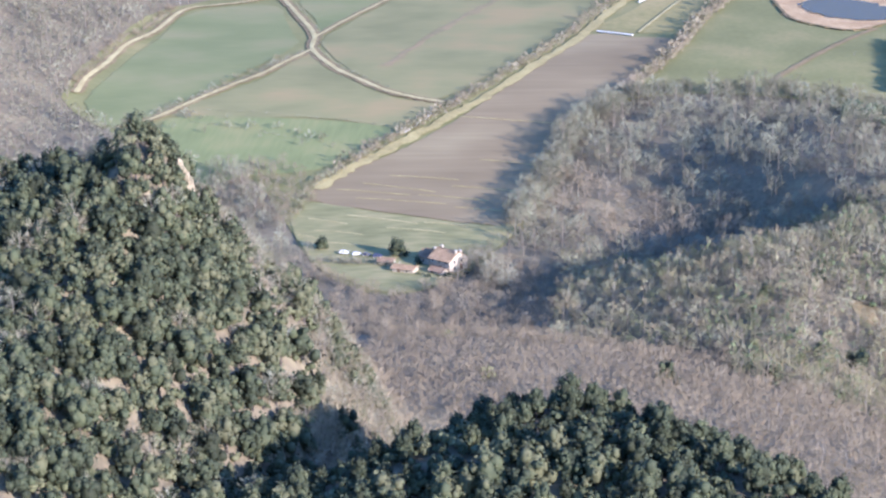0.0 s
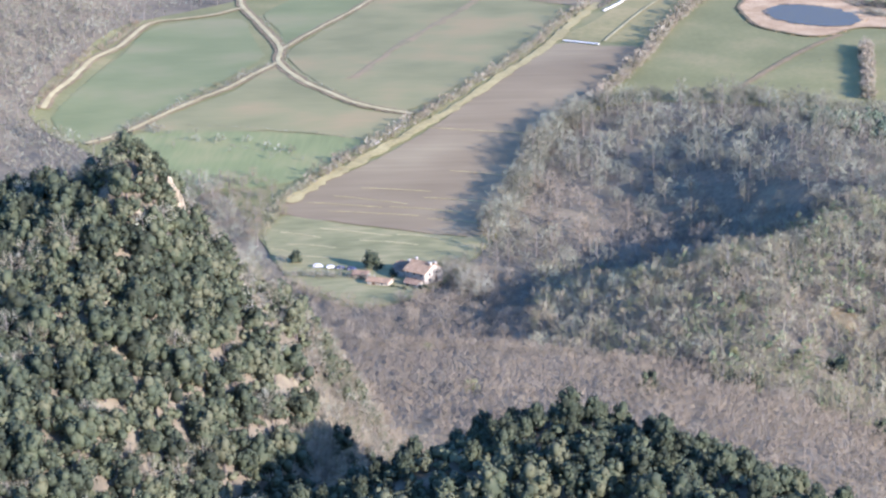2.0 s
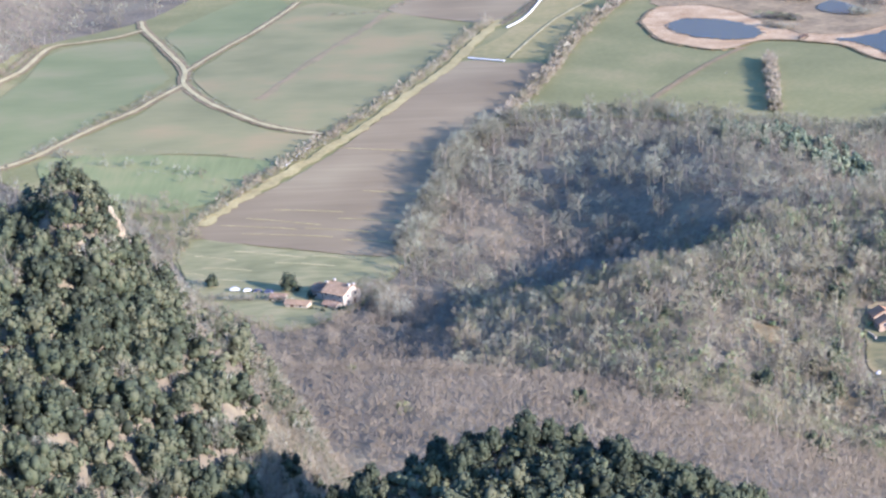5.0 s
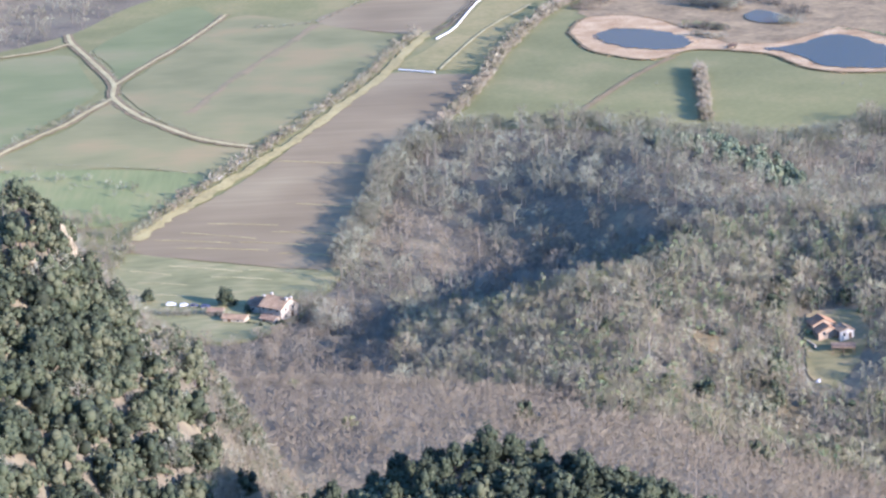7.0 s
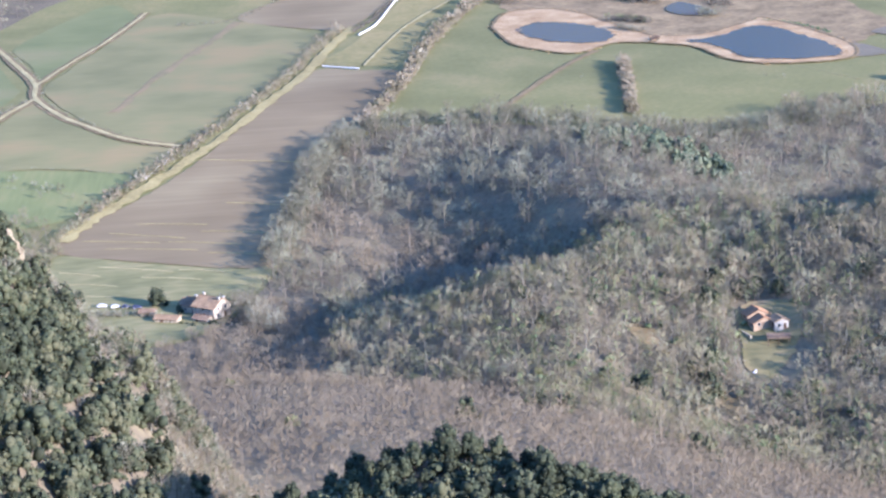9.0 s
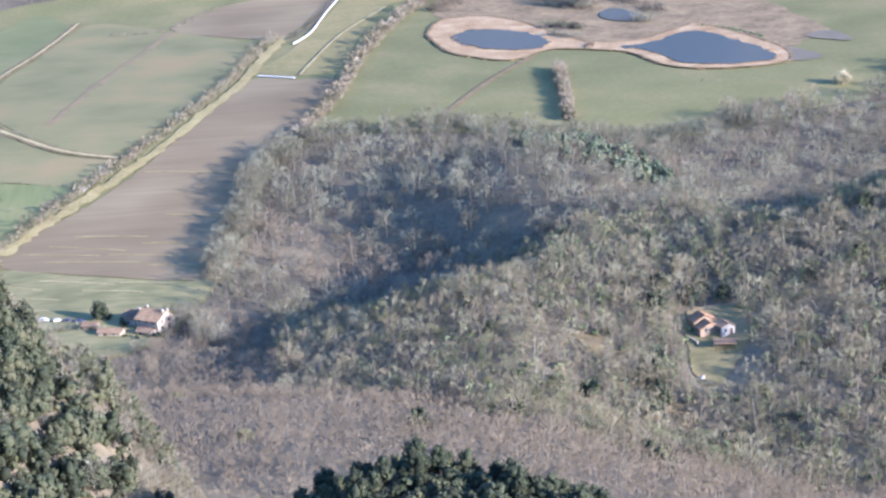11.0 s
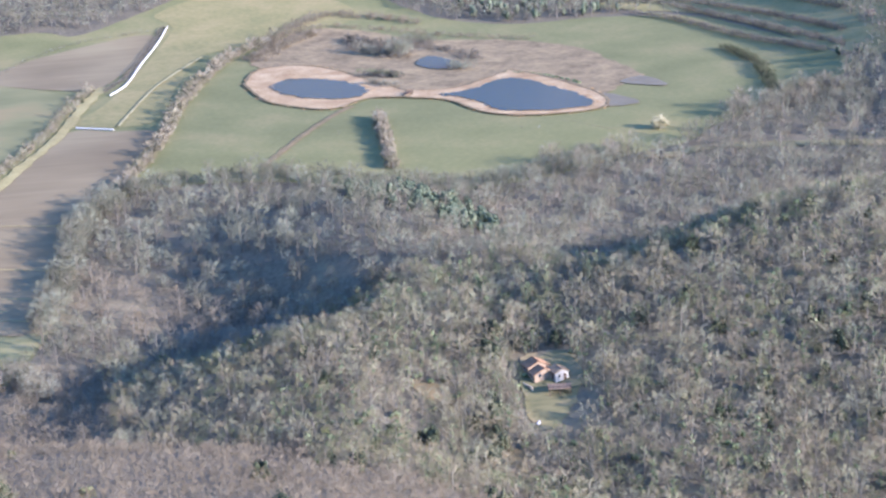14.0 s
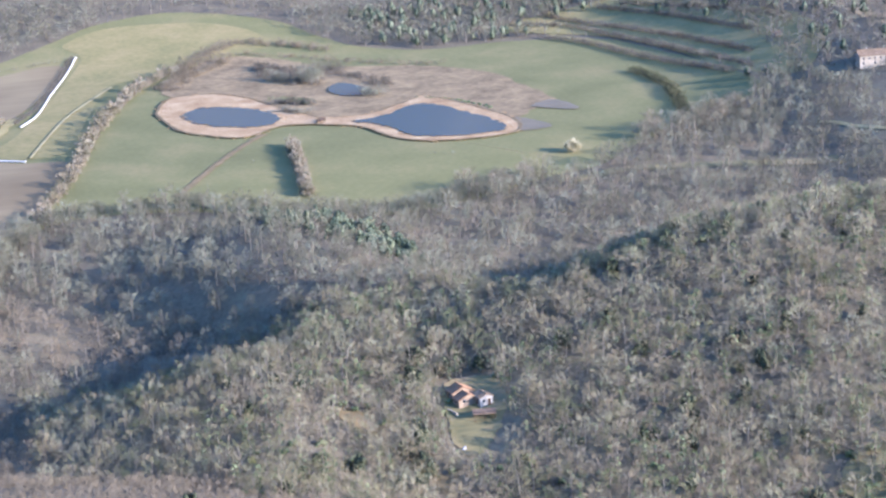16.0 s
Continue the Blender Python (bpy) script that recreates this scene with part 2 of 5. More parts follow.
def curve_points(pts, closed=False, per=6):
    """Catmull-Rom points through a few corners of the plan."""
    out, n = [], len(pts)
    for i in range(n if closed else n - 1):
        p = [pts[(i + k) % n] if closed else pts[min(max(i + k, 0), n - 1)] for k in (-1, 0, 1, 2)]
        for s in range(per):
            t = s / per
            out.append(tuple(0.5 * (2 * p[1][c] + (p[2][c] - p[0][c]) * t + (2 * p[0][c] - 5 * p[1][c] + 4 * p[2][c] - p[3][c]) * t * t
                                    + (3 * p[1][c] - p[0][c] - 3 * p[2][c] + p[3][c]) * t ** 3) for c in (0, 1)))
    return out if closed else out + [tuple(pts[-1])]


def sheet(name, pts, mat, lift, label, category="field", curved=True, ragged=0.6, level=None, kind="structure"):
    """A patch of ground cover that lies on the terrain inside an outline of the plan."""
    line = curve_points(pts, True, 8) if curved else pts
    rnd = random.Random(name)
    line = [(x + rnd.uniform(-ragged, ragged), y + rnd.uniform(-ragged, ragged)) for x, y in line]
    bm = bmesh.new()
    bm.faces.new([bm.verts.new((x, y, 0)) for x, y in line])
    bmesh.ops.triangulate(bm, faces=bm.faces[:])
    if level is None:
        xs, ys = [p[0] for p in line], [p[1] for p in line]
        for axis, lo, hi in ((1, min(ys), max(ys)), (0, min(xs), max(xs))):
            for v in np.arange(math.ceil(lo / 12) * 12, hi, 12):
                co, no = ((0, v, 0), (0, 1, 0)) if axis else ((v, 0, 0), (1, 0, 0))
                bmesh.ops.bisect_plane(bm, geom=bm.verts[:] + bm.edges[:] + bm.faces[:], plane_co=co, plane_no=no)
    if level is not None:
        level += max(ground_z(x, y) for x, y in line)
    for v in bm.verts:
        v.co.z = ground_z(v.co.x, v.co.y) + lift if level is None else level
    bmesh.ops.recalc_face_normals(bm, faces=bm.faces[:])
    if sum(f.normal.z for f in bm.faces) < 0:
        bmesh.ops.reverse_faces(bm, faces=bm.faces[:])
    return tagged(part(name, bm, mat, None), label, category, kind=kind)


def strip(name, pts, width, mat, lift, label, category="road", wobble=0.25, kind="structure"):
    """A ribbon along a line of the plan, lying on the terrain."""
    line = curve_points(pts, False, 8)
    rnd = random.Random(name)
    verts, faces = [], []
    for i, (x, y) in enumerate(line):
        a, b = line[max(i - 1, 0)], line[min(i + 1, len(line) - 1)]
        d = Vector((b[0] - a[0], b[1] - a[1])).normalized()
        for side in (-1, 0, 1):
            w = width / 2 * side * (1 + rnd.uniform(-wobble, wobble))
            px, py = x - d.y * w, y + d.x * w
            verts.append((px, py, ground_z(px, py) + lift + (0.06 if side == 0 else 0)))
        if i:
            k = 3 * i
            faces += [(k - 3, k - 2, k + 1, k), (k - 2, k - 1, k + 2, k + 1)]
    faces = [f[::-1] for f in faces]
    return tagged(mesh_object(name, verts, faces, mat), label, category, kind=kind)


# valley floor
VALLEY = [(-306, 1020), (-316, 1060), (-317, 1140), (-312, 1250), (-262, 1330), (-220, 1430), (-96, 1462), (-61, 1446), (-24, 1484), (16, 1530), (70, 1545), (129, 1500), (152, 1446),
          (175, 1404), (211, 1378), (262, 1378), (313, 1354), (331, 1277), (344, 1180), (339, 1129), (301, 1113), (268, 1076), (242, 1052), (222, 1029), (190, 1016), (150, 995), (110, 985), (83, 988),
          (20, 1026), (-35, 1028), (-62, 985), (-72, 915), (-78, 855), (-88, 812), (-97, 780), (-120, 758), (-150, 790), (-172, 850), (-200, 915), (-235, 935), (-262, 965)]
sheet("pasture", VALLEY, PASTURE, 0.25, "pale green winter pasture on the valley floor", "pasture")
sheet("field_west", [(-278, 1262), (-250, 1262), (-236, 1215), (-224, 1172), (-219, 1150), (-229, 1099), (-252, 1032), (-275, 990), (-298, 1022), (-301, 1050), (-300, 1085), (-297, 1174), (-297, 1235)], CROP, 0.5, "pale green sown field beside a dirt track")
sheet("field_middle", [(-208, 1126), (-190, 1087), (-172, 1056), (-152, 1031), (-130, 1017), (-141, 983), (-184, 1000), (-254, 1006), (-236, 1044), (-221, 1073)], CROP_DULL, 0.5, "dull grey-green thinly sown field")
sheet("field_strip", [(-250, 1003), (-184, 997), (-145, 980), (-154, 951), (-172, 925), (-203, 915), (-222, 905), (-247, 965)], CROP_BRIGHT, 0.5, "bright green strip of winter crop")
sheet("field_large", [(-206, 1150), (-200, 1206), (-186, 1275), (-164, 1365), (-114, 1324), (-67, 1271), (-62, 1259), (-82, 1160), (-105, 1090), (-126, 1036), (-144, 1032), (-173, 1070)], CROP_DULL, 0.5, "large grey-green sown field with reddish streaks")
sheet("field_upper", [(-238, 1290), (-222, 1225), (-211, 1180), (-203, 1225), (-190, 1280), (-176, 1350), (-200, 1400)], CROP, 0.5, "green field between two tracks")
sheet("field_far", [(-114, 1329), (-60, 1276), (-45, 1290), (-12, 1425), (-60, 1412), (-97, 1376)], SOIL, 0.5, "far brown ploughed field")
BROWN = [(-68, 1163), (-86, 1098), (-113, 1014), (-129, 973), (-146, 940), (-163, 920), (-170, 896), (-168, 882), (-132, 865), (-98, 851), (-80, 855), (-75, 906), (-65, 978), (-51, 1029), (-36, 1088), (-23, 1145), (-45, 1156)]
sheet("ploughed_field", BROWN, SOIL, 0.5, "brown ploughed field with faint pale furrow lines")
sheet("bright_meadow", [(-63, 1182), (-44, 1246), (-10, 1400), (0, 1449), (-9, 1483), (26, 1518), (96, 1500), (117, 1436), (51, 1384), (14, 1357), (-8, 1262), (-24, 1173)], MEADOW, 0.4, "yellowish dry meadow", "meadow")
sheet("farm_meadow", [(-168, 879), (-132, 863), (-95, 849), (-80, 852), (-88, 816), (-98, 789), (-103, 772), (-118, 761), (-136, 774), (-153, 798), (-171, 852)], FARM_GRASS, 0.5, "rough green grass with pale furrows round the farm", "meadow")
sheet("house_clearing", [(75, 696), (88, 695), (93, 684), (89, 672), (84, 662), (77, 654), (71, 655), (71, 673)], ROUGH_GRASS, 0.35, "grassy clearing round a small house", "clearing")
sheet("slope_glade", [(191, 606), (178, 603), (171, 592), (180, 575), (215, 570), (225, 610)], ROUGH_GRASS, 0.5, "brownish grassy glade on the slope", "glade")

# tracks
ROADS = {
    "track_junction": ([(-262, 1330), (-256, 1303), (-243, 1265), (-223, 1205), (-213, 1171), (-208, 1134), (-191, 1092), (-175, 1067), (-159, 1045), (-144, 1032), (-128, 1022)], 2.5),
    "track_west": ([(-209, 1134), (-216, 1109), (-225, 1078), (-237, 1054), (-250, 1025), (-261, 1001), (-274, 987)], 2.6),
    "track_north": ([(-212, 1170), (-202, 1222), (-189, 1277), (-178, 1335), (-172, 1371)], 2.0),
    "track_corner": ([(-256, 1300), (-268, 1280), (-285, 1268), (-301, 1252), (-303, 1189), (-309, 1149), (-308, 1102), (-310, 1070), (-308, 1042)], 2.6),
    "pale_track": ([(12, 1352), (-17, 1275), (-38, 1187), (-42, 1167)], 1.8),
}
for name, (pts, width) in ROADS.items():
    if width > 1.9:
        strip(name, pts, width + 3.6, VERGE, 0.7, "dry grass verge along a farm track", "verge")
    strip(name, pts, width, TRACK, 0.9, "pale dirt farm track", "track")
strip("grass_path", [(-47, 1282), (-52, 1262), (-62, 1213), (-75, 1145), (-95, 1076), (-109, 1033), (-122, 1002), (-135, 972), (-148, 945), (-159, 922), (-168, 897)], 6.0, BANK, 0.8, "yellowish grass path along the hedge", "path", 0.45)

# ponds and marsh
sheet("marsh", [(39, 1322), (48, 1358), (70, 1400), (93, 1412), (124, 1384), (141, 1355), (173, 1338), (203, 1319), (227, 1283), (236, 1226), (240, 1182), (224, 1164), (204, 1140), (160, 1130), (113, 1185), (85, 1215), (60, 1270), (44, 1300)], MARSH, 0.5, "pinkish brown reed marsh", "marsh", ragged=1.2)
sheet("reed_bank_west", [(30, 1254), (36, 1284), (46, 1300), (66, 1299), (83, 1277), (97, 1238), (113, 1195), (110, 1180), (90, 1184), (69, 1164), (53, 1175), (37, 1202)], REED, 0.8, "ring of dry reddish reed round a pond", "reed", ragged=1.8)
sheet("reed_bank_east", [(113, 1195), (140, 1194), (167, 1220), (178, 1228), (193, 1193), (204, 1158), (207, 1129), (199, 1108), (176, 1103), (154, 1109), (140, 1126), (129, 1162), (110, 1179)], REED, 0.9, "ring of dry reddish reed round a pond", "reed", ragged=1.8)
sheet("pond_west", [(44, 1241), (55, 1257), (73, 1250), (89, 1226), (92, 1199), (81, 1188), (64, 1194), (50, 1211)], WATER, 0, "dark blue still pond", "pond", level=1.1, ragged=1.6)
sheet("pond_east", [(127, 1176), (145, 1183), (164, 1203), (176, 1202), (190, 1165), (198, 1134), (196, 1115), (184, 1111), (162, 1115), (149, 1127), (140, 1159)], WATER, 0, "dark blue still pond", "pond", level=1.2, ragged=1.6)
sheet("pond_small", [(131, 1280), (141, 1294), (151, 1273), (154, 1253), (141, 1250), (131, 1263)], WATER, 0, "small dark pond in the marsh", "pond", level=0.9, ragged=0.6)
sheet("mud_flat", [(210, 1145), (221, 1114), (201, 1113)], MUD, 0.6, "grey wet mud at the pond's end", "mud")
sheet("mud_flat", [(224, 1169), (240, 1182), (245, 1150)], MUD, 0.7, "grey wet mud at the marsh's end", "mud")
sheet("terrace_slope", [(266, 1418), (349, 1439), (411, 1255), (372, 1143), (348, 1166), (333, 1285), (315, 1362)], MEADOW, 0.35, "pale grass slope with terraces", "slope")
strip("dirt_clearing", [(197, 1016), (205, 1010), (230, 1017), (256, 1013), (290, 1004), (326, 988)], 9.0, ROUGH_GRASS, 0.4, "brownish clearing along the wood", "clearing")
strip("curved_drive", [(338, 1044), (344, 1035), (348, 1023), (361, 1002), (382, 988)], 3.0, TRACK, 0.6, "pale curved drive", "track")
strip("path_to_pond", [(22, 1050), (45, 1101), (65, 1144), (79, 1168)], 4.0, EARTH, 0.6, "brown worn path down to the pond", "path")
FAINT = material("reddish_thin_crop", [(0.180, 0.154, 0.069), (0.223, 0.175, 0.082), (0.265, 0.191, 0.095)], 0.05, 0.5)
strip("bare_streak", [(-115, 1323), (-129, 1256), (-144, 1197), (-165, 1092)], 5.0, FAINT, 0.62, "faint reddish streak of bare soil in the sown field", "field", 0.6)


# ---- trees ----
def tube(verts, faces, a, b, ra, rb, sides=4):
    """A tapered round piece from a to b."""
    a, b = Vector(a), Vector(b)
    d = (b - a).normalized()
    u = d.orthogonal().normalized()
    w = d.cross(u)
    k = len(verts)
    for p, r in ((a, ra), (b, rb)):
        for i in range(sides):
            s = 2 * math.pi * i / sides
            verts.append(p + (u * math.cos(s) + w * math.sin(s)) * r)
    for i in range(sides):
        j = (i + 1) % sides
        faces += [(k + i, k + j, k + sides + j), (k + i, k + sides + j, k + sides + i)]


def trunk(verts, faces, spine, radii, sides=4):
    """One tapered trunk through the points of a spine."""
    k = len(verts)
    for p, r in zip(spine, radii):
        verts += [Vector(p) + Vector((math.cos(2 * math.pi * i / sides), math.sin(2 * math.pi * i / sides), 0)) * r for i in range(sides)]
    for a in range(len(spine) - 1):
        for i in range(sides):
            j = (i + 1) % sides
            p, q = k + a * sides, k + (a + 1) * sides
            faces += [(p + i, p + j, q + j), (p + i, q + j, q + i)]


def sliver(verts, faces, a, d, length, width, rnd):
    """A twig: a thin tapering blade."""
    side = d.cross(Vector((rnd.gauss(0, 1), rnd.gauss(0, 1), rnd.gauss(0, 1)))).normalized() * width / 2
    k = len(verts)
    verts += [a - side, a + side, a + d * length]
    faces.append((k, k + 1, k + 2))


def bare_tree(seed, tall=10.0, wide=3.2, puffs=8, twigs=22, twig=0.12, low=0.3, ivy=0, narrow=0.0):
    """A leafless tree: wood (trunk and limbs) and a domed crown of fine twigs that fan out from its boughs, each as vertices and triangles."""
    rnd = random.Random(seed)
    wv, wf, cv, cf, iv, jf = [], [], [], [], [], []
    lean = Vector((rnd.uniform(-0.05, 0.05), rnd.uniform(-0.05, 0.05), 1))
    spine = [lean * (tall * s) + Vector((rnd.uniform(-0.15, 0.15), rnd.uniform(-0.15, 0.15), 0)) * (s > 0) for s in (-0.08, 0.35, 0.8)]
    trunk(wv, wf, spine, [r * tall / 10 for r in (0.22, 0.15, 0.05)])
    centre, half = lean * (tall * (0.42 + low / 2)), tall * (0.52 - low / 2)
    wide = wide * (1 - narrow)
    for k in range(puffs):
        q = -0.75 + 1.7 * (k + rnd.uniform(0.1, 0.9)) / puffs
        ang = k * 2.4 + rnd.uniform(-0.5, 0.5)
        out = math.sqrt(max(0.05, 1 - q * q))
        ray = Vector((math.cos(ang) * out, math.sin(ang) * out, q))
        reach = rnd.uniform(0.42, 0.76)
        c = centre + Vector((ray.x * wide, ray.y * wide, ray.z * half)) * reach
        if k % 2 == 0:
            tube(wv, wf, lean * max(tall * 0.12, c.z - 0.22 * tall), c, 0.07 * tall / 10, 0.03, 3)
        r = wide * rnd.uniform(0.34, 0.50) * (1 + 0.6 * narrow)
        for j in range(twigs):
            d = (ray * 0.9 + Vector((rnd.gauss(0, 0.55), rnd.gauss(0, 0.55), rnd.gauss(0.35 + narrow, 0.45)))).normalized()
            sliver(cv, cf, c + Vector((rnd.gauss(0, 1), rnd.gauss(0, 1), rnd.gauss(0, 1))) * r * 0.22, d, r * rnd.uniform(0.6, 1.15), twig * rnd.uniform(0.7, 1.4), rnd)
    for j in range(ivy):
        h = rnd.uniform(0.05, 0.8)
        a = rnd.uniform(0, 6.28)
        n = Vector((math.cos(a), math.sin(a), rnd.uniform(0, 0.6)))
        leaf_blade(iv, jf, lean * (tall * h) + n * rnd.uniform(0.5, 1.0) * (1.15 - 0.6 * h), n, rnd.uniform(0.3, 0.6), rnd)
    return (wv, wf), (cv, cf), (iv, jf)


def leaf_blade(verts, faces, p, n, size, rnd):
    """A tuft of leaves that faces roughly outwards."""
    n = (n + Vector((rnd.gauss(0, 0.42), rnd.gauss(0, 0.42), rnd.gauss(0.1, 0.42)))).normalized()
    u = n.cross(Vector((rnd.gauss(0, 1), rnd.gauss(0, 1), rnd.gauss(0, 1)))).normalized()
    w = n.cross(u)
    k = len(verts)
    verts += [p + u * size * rnd.uniform(0.5, 0.9), p + w * size * rnd.uniform(0.4, 0.8), p - u * size * rnd.uniform(0.4, 0.9), p - w * size * rnd.uniform(0.3, 0.8)]
    faces += [(k, k + 1, k + 2), (k, k + 2, k + 3)]


ICO = bmesh.new()
bmesh.ops.create_icosphere(ICO, subdivisions=1, radius=1)
ICO_V = [v.co.copy() for v in ICO.verts]
ICO_F = [tuple(v.index for v in f.verts) for f in ICO.faces]
bmesh.ops.subdivide_edges(ICO, edges=ICO.edges[:], cuts=1, use_grid_fill=True)
ICO.verts.index_update()
BIG_V = [v.co.normalized() for v in ICO.verts]
BIG_F = [tuple(v.index for v in f.verts) for f in ICO.faces]
ICO.free()


def leafy_tree(seed, tall=8.0, wide=3.0, lobes=5, blades=110, size=0.34, cone=0.0, core=0.86):
    """An evergreen: a trunk, an uneven crown with side lobes, and leafy blades all over it."""
    rnd = random.Random(seed)
    wv, wf, cv, cf = [], [], [], []
    trunk(wv, wf, [(0, 0, -0.9), (0.1, 0, tall * 0.3), (0, 0.1, tall * 0.55)], (0.22, 0.16, 0.06))
    body = (ICO_V, ICO_F) if tall < 3 else (BIG_V, BIG_F)
    masses = [(Vector((0, 0, tall * 0.46)), Vector((wide * 0.66, wide * 0.62, tall * 0.40)), *body)]
    for k in range(lobes):
        h = (k + rnd.uniform(0.2, 0.8)) / lobes
        ang = k * 2.4 + rnd.uniform(-0.5, 0.5)
        out = wide * (0.66 - 0.35 * h - 0.25 * cone * h) * rnd.uniform(0.7, 1.2)
        r = wide * rnd.uniform(0.28, 0.44) * (1 - 0.4 * cone * h)
        masses.append((Vector((math.cos(ang) * out, math.sin(ang) * out, tall * (0.18 + 0.62 * h))), Vector((r, r, r * rnd.uniform(0.9, 1.4))), ICO_V, ICO_F))
    for c, r, vs, fs in masses:
        n = len(cv)
        for v in vs:
            q = v * core * rnd.uniform(0.72, 1.05)
            taper = 1 - cone * (0.5 + 0.5 * q.z) * 0.7
            cv.append(c + Vector((q.x * r.x * taper, q.y * r.y * taper, q.z * r.z)))
        cf.extend(tuple(n + i for i in f) for f in fs)
    for j in range(blades):
        c, r, vs, fs = masses[0] if rnd.random() < 0.25 else rnd.choice(masses)
        d = Vector((rnd.gauss(0, 1), rnd.gauss(0, 1), rnd.gauss(0.35, 0.9))).normalized()
        taper = 1 - cone * (0.5 + 0.5 * d.z) * 0.7
        p = c + Vector((d.x * r.x * taper, d.y * r.y * taper, d.z * r.z)) * rnd.uniform(0.82, 1.1)
        leaf_blade(cv, cf, p, d, size * rnd.uniform(0.6, 1.4), rnd)
    return (wv, wf), (cv, cf), ([], [])


def as_arrays(shape):
    return [(np.array([tuple(v) for v in vs], float).reshape(-1, 3), np.array(fs, int).reshape(-1, 3)) for vs, fs in shape]


def wood_mesh(name, shapes, places, mats):
    """One mesh of many trees: places are rows of x, y, z, turn, width, height, shape number."""
    verts, faces, kinds, tints, n = [], [], [], [], 0
    shade = np.random.default_rng(len(places))
    arrays = [as_arrays(s) for s in shapes]
    for x, y, z, turn, wide, tall, k in places:
        c, s = math.cos(turn) * wide, math.sin(turn) * wide
        tint = shade.uniform(-0.5, 0.5)
        for m, (v, f) in enumerate(arrays[int(k)]):
            if not len(v):
                continue
            verts.append(np.stack([v[:, 0] * c - v[:, 1] * s + x, v[:, 0] * s + v[:, 1] * c + y, v[:, 2] * tall + z], -1))
            faces.append(f + n)
            kinds.append(np.full(len(f), m))
            tints.append(np.full(len(f), tint))
            n += len(v)
    v, f, kinds = np.concatenate(verts), np.concatenate(faces), np.concatenate(kinds)
    me = bpy.data.meshes.new(name)
    me.vertices.add(len(v))
    me.vertices.foreach_set("co", v.ravel())
    me.loops.add(len(f) * 3)
    me.loops.foreach_set("vertex_index", f.ravel())
    me.polygons.add(len(f))
    me.polygons.foreach_set("loop_start", np.arange(len(f)) * 3)
    me.polygons.foreach_set("material_index", kinds)
    me.update(calc_edges=True)
    me.attributes.new("tint", "FLOAT", "FACE").data.foreach_set("value", np.concatenate(tints).astype(np.float32))
    for m in mats:
        me.materials.append(m)
    return new(name, me)


def inside(x, y, poly):
    hit, n = False, len(poly)
    for i in range(n):
        (ax, ay), (bx, by) = poly[i], poly[(i + 1) % n]
        if (ay > y) != (by > y) and x < (bx - ax) * (y - ay) / (by - ay) + ax:
            hit = not hit
    return hit


def in_sight(x, y):
    return -9 - 0.335 * y - 14 < x < -59 + 0.415 * y + 30


DIRT = [(197, 1020), (229, 1022), (259, 1020), (293, 1011), (328, 993), (323, 982), (287, 996), (254, 1007), (230, 1012), (205, 1005)]
CLEARING = [(73, 699), (90, 697), (96, 682), (93, 664), (86, 652), (79, 648), (69, 650), (69, 673)]
GLADES = [[(36, 688), (41, 688), (49, 681), (50, 671), (45, 671), (40, 677)], [(66, 743), (74, 740), (85, 727), (82, 724), (71, 735)], [(56, 651), (59, 652), (66, 638), (64, 632), (59, 638)]]
for glade in GLADES:
    sheet("glade", glade, EARTH, 0.35, "small brownish glade in the leafless wood", "glade")
rng = np.random.default_rng(4)


def spots(x0, x1, y0, y1, gap, wanted, jitter=0.48):
    """Uneven spots of a wood inside a box of the plan, where wanted(x, y) is the chance of a tree."""
    out = []
    for x in np.arange(x0, x1, gap):
        for y in np.arange(y0, y1, gap):
            px, py = x + rng.uniform(-jitter, jitter) * gap, y + rng.uniform(-jitter, jitter) * gap
            if in_sight(px, py) and rng.random() < wanted(px, py):
                out.append((px, py))
    return out


def noisy(x, y, scale, seed=0.0):
    return noise.noise(Vector((x * scale, y * scale, seed)))


def open_ground(x, y):
    return inside(x, y, VALLEY) or inside(x, y, CLEARING) or any(inside(x, y, glade) for glade in GLADES)


def rows(points, shapes, low=0.75, high=1.25, size=None):
    out = []
    for x, y in points:
        s = rng.uniform(low, high) * (size(x, y) if size else 1)
        out.append((x, y, ground_z(x, y) - 0.1, rng.uniform(0, 6.28), s * rng.uniform(0.9, 1.15), s, rng.integers(len(shapes))))
    return out


# kinds of trees
oaks = [leafy_tree(s, 5.6 + s % 3, 2.7 + 0.3 * (s % 3), 7 + s % 3, 160, 0.38, 0.15, 0.8) for s in range(7)]
knoll_oaks = [leafy_tree(s, 5.6 + s % 3, 2.5 + 0.3 * (s % 3), 11 + s % 3, 330, 0.33, 0.2, 0.8) for s in range(7)]
bare = [bare_tree(20 + s, 8.0 + s % 3, 3.6 + 0.3 * (s % 3), 15, 15, 0.10, 0.12) for s in range(6)]
ivied = [bare_tree(40 + s, 8.5 + s % 3, 3.0 + 0.3 * (s % 2), 12, 14, 0.09, 0.16, ivy=(70, 10, 45, 0, 25)[s]) for s in range(5)]
pale = [bare_tree(60 + s, 9.5 + s % 4, 4.0 + 0.4 * (s % 3), 16, 16, 0.125, 0.16) for s in range(6)]
coppice = [bare_tree(80 + s, 4.6, 2.6, 10, 11, 0.085, 0.05) for s in range(4)]
pines = [leafy_tree(100 + s, 7.0, 3.0, 9, 150, 0.5, 0.15) for s in range(3)]
far_pines = [leafy_tree(110 + s, 9.0, 3.2, 3, 26, 1.0, 0.3) for s in range(3)]
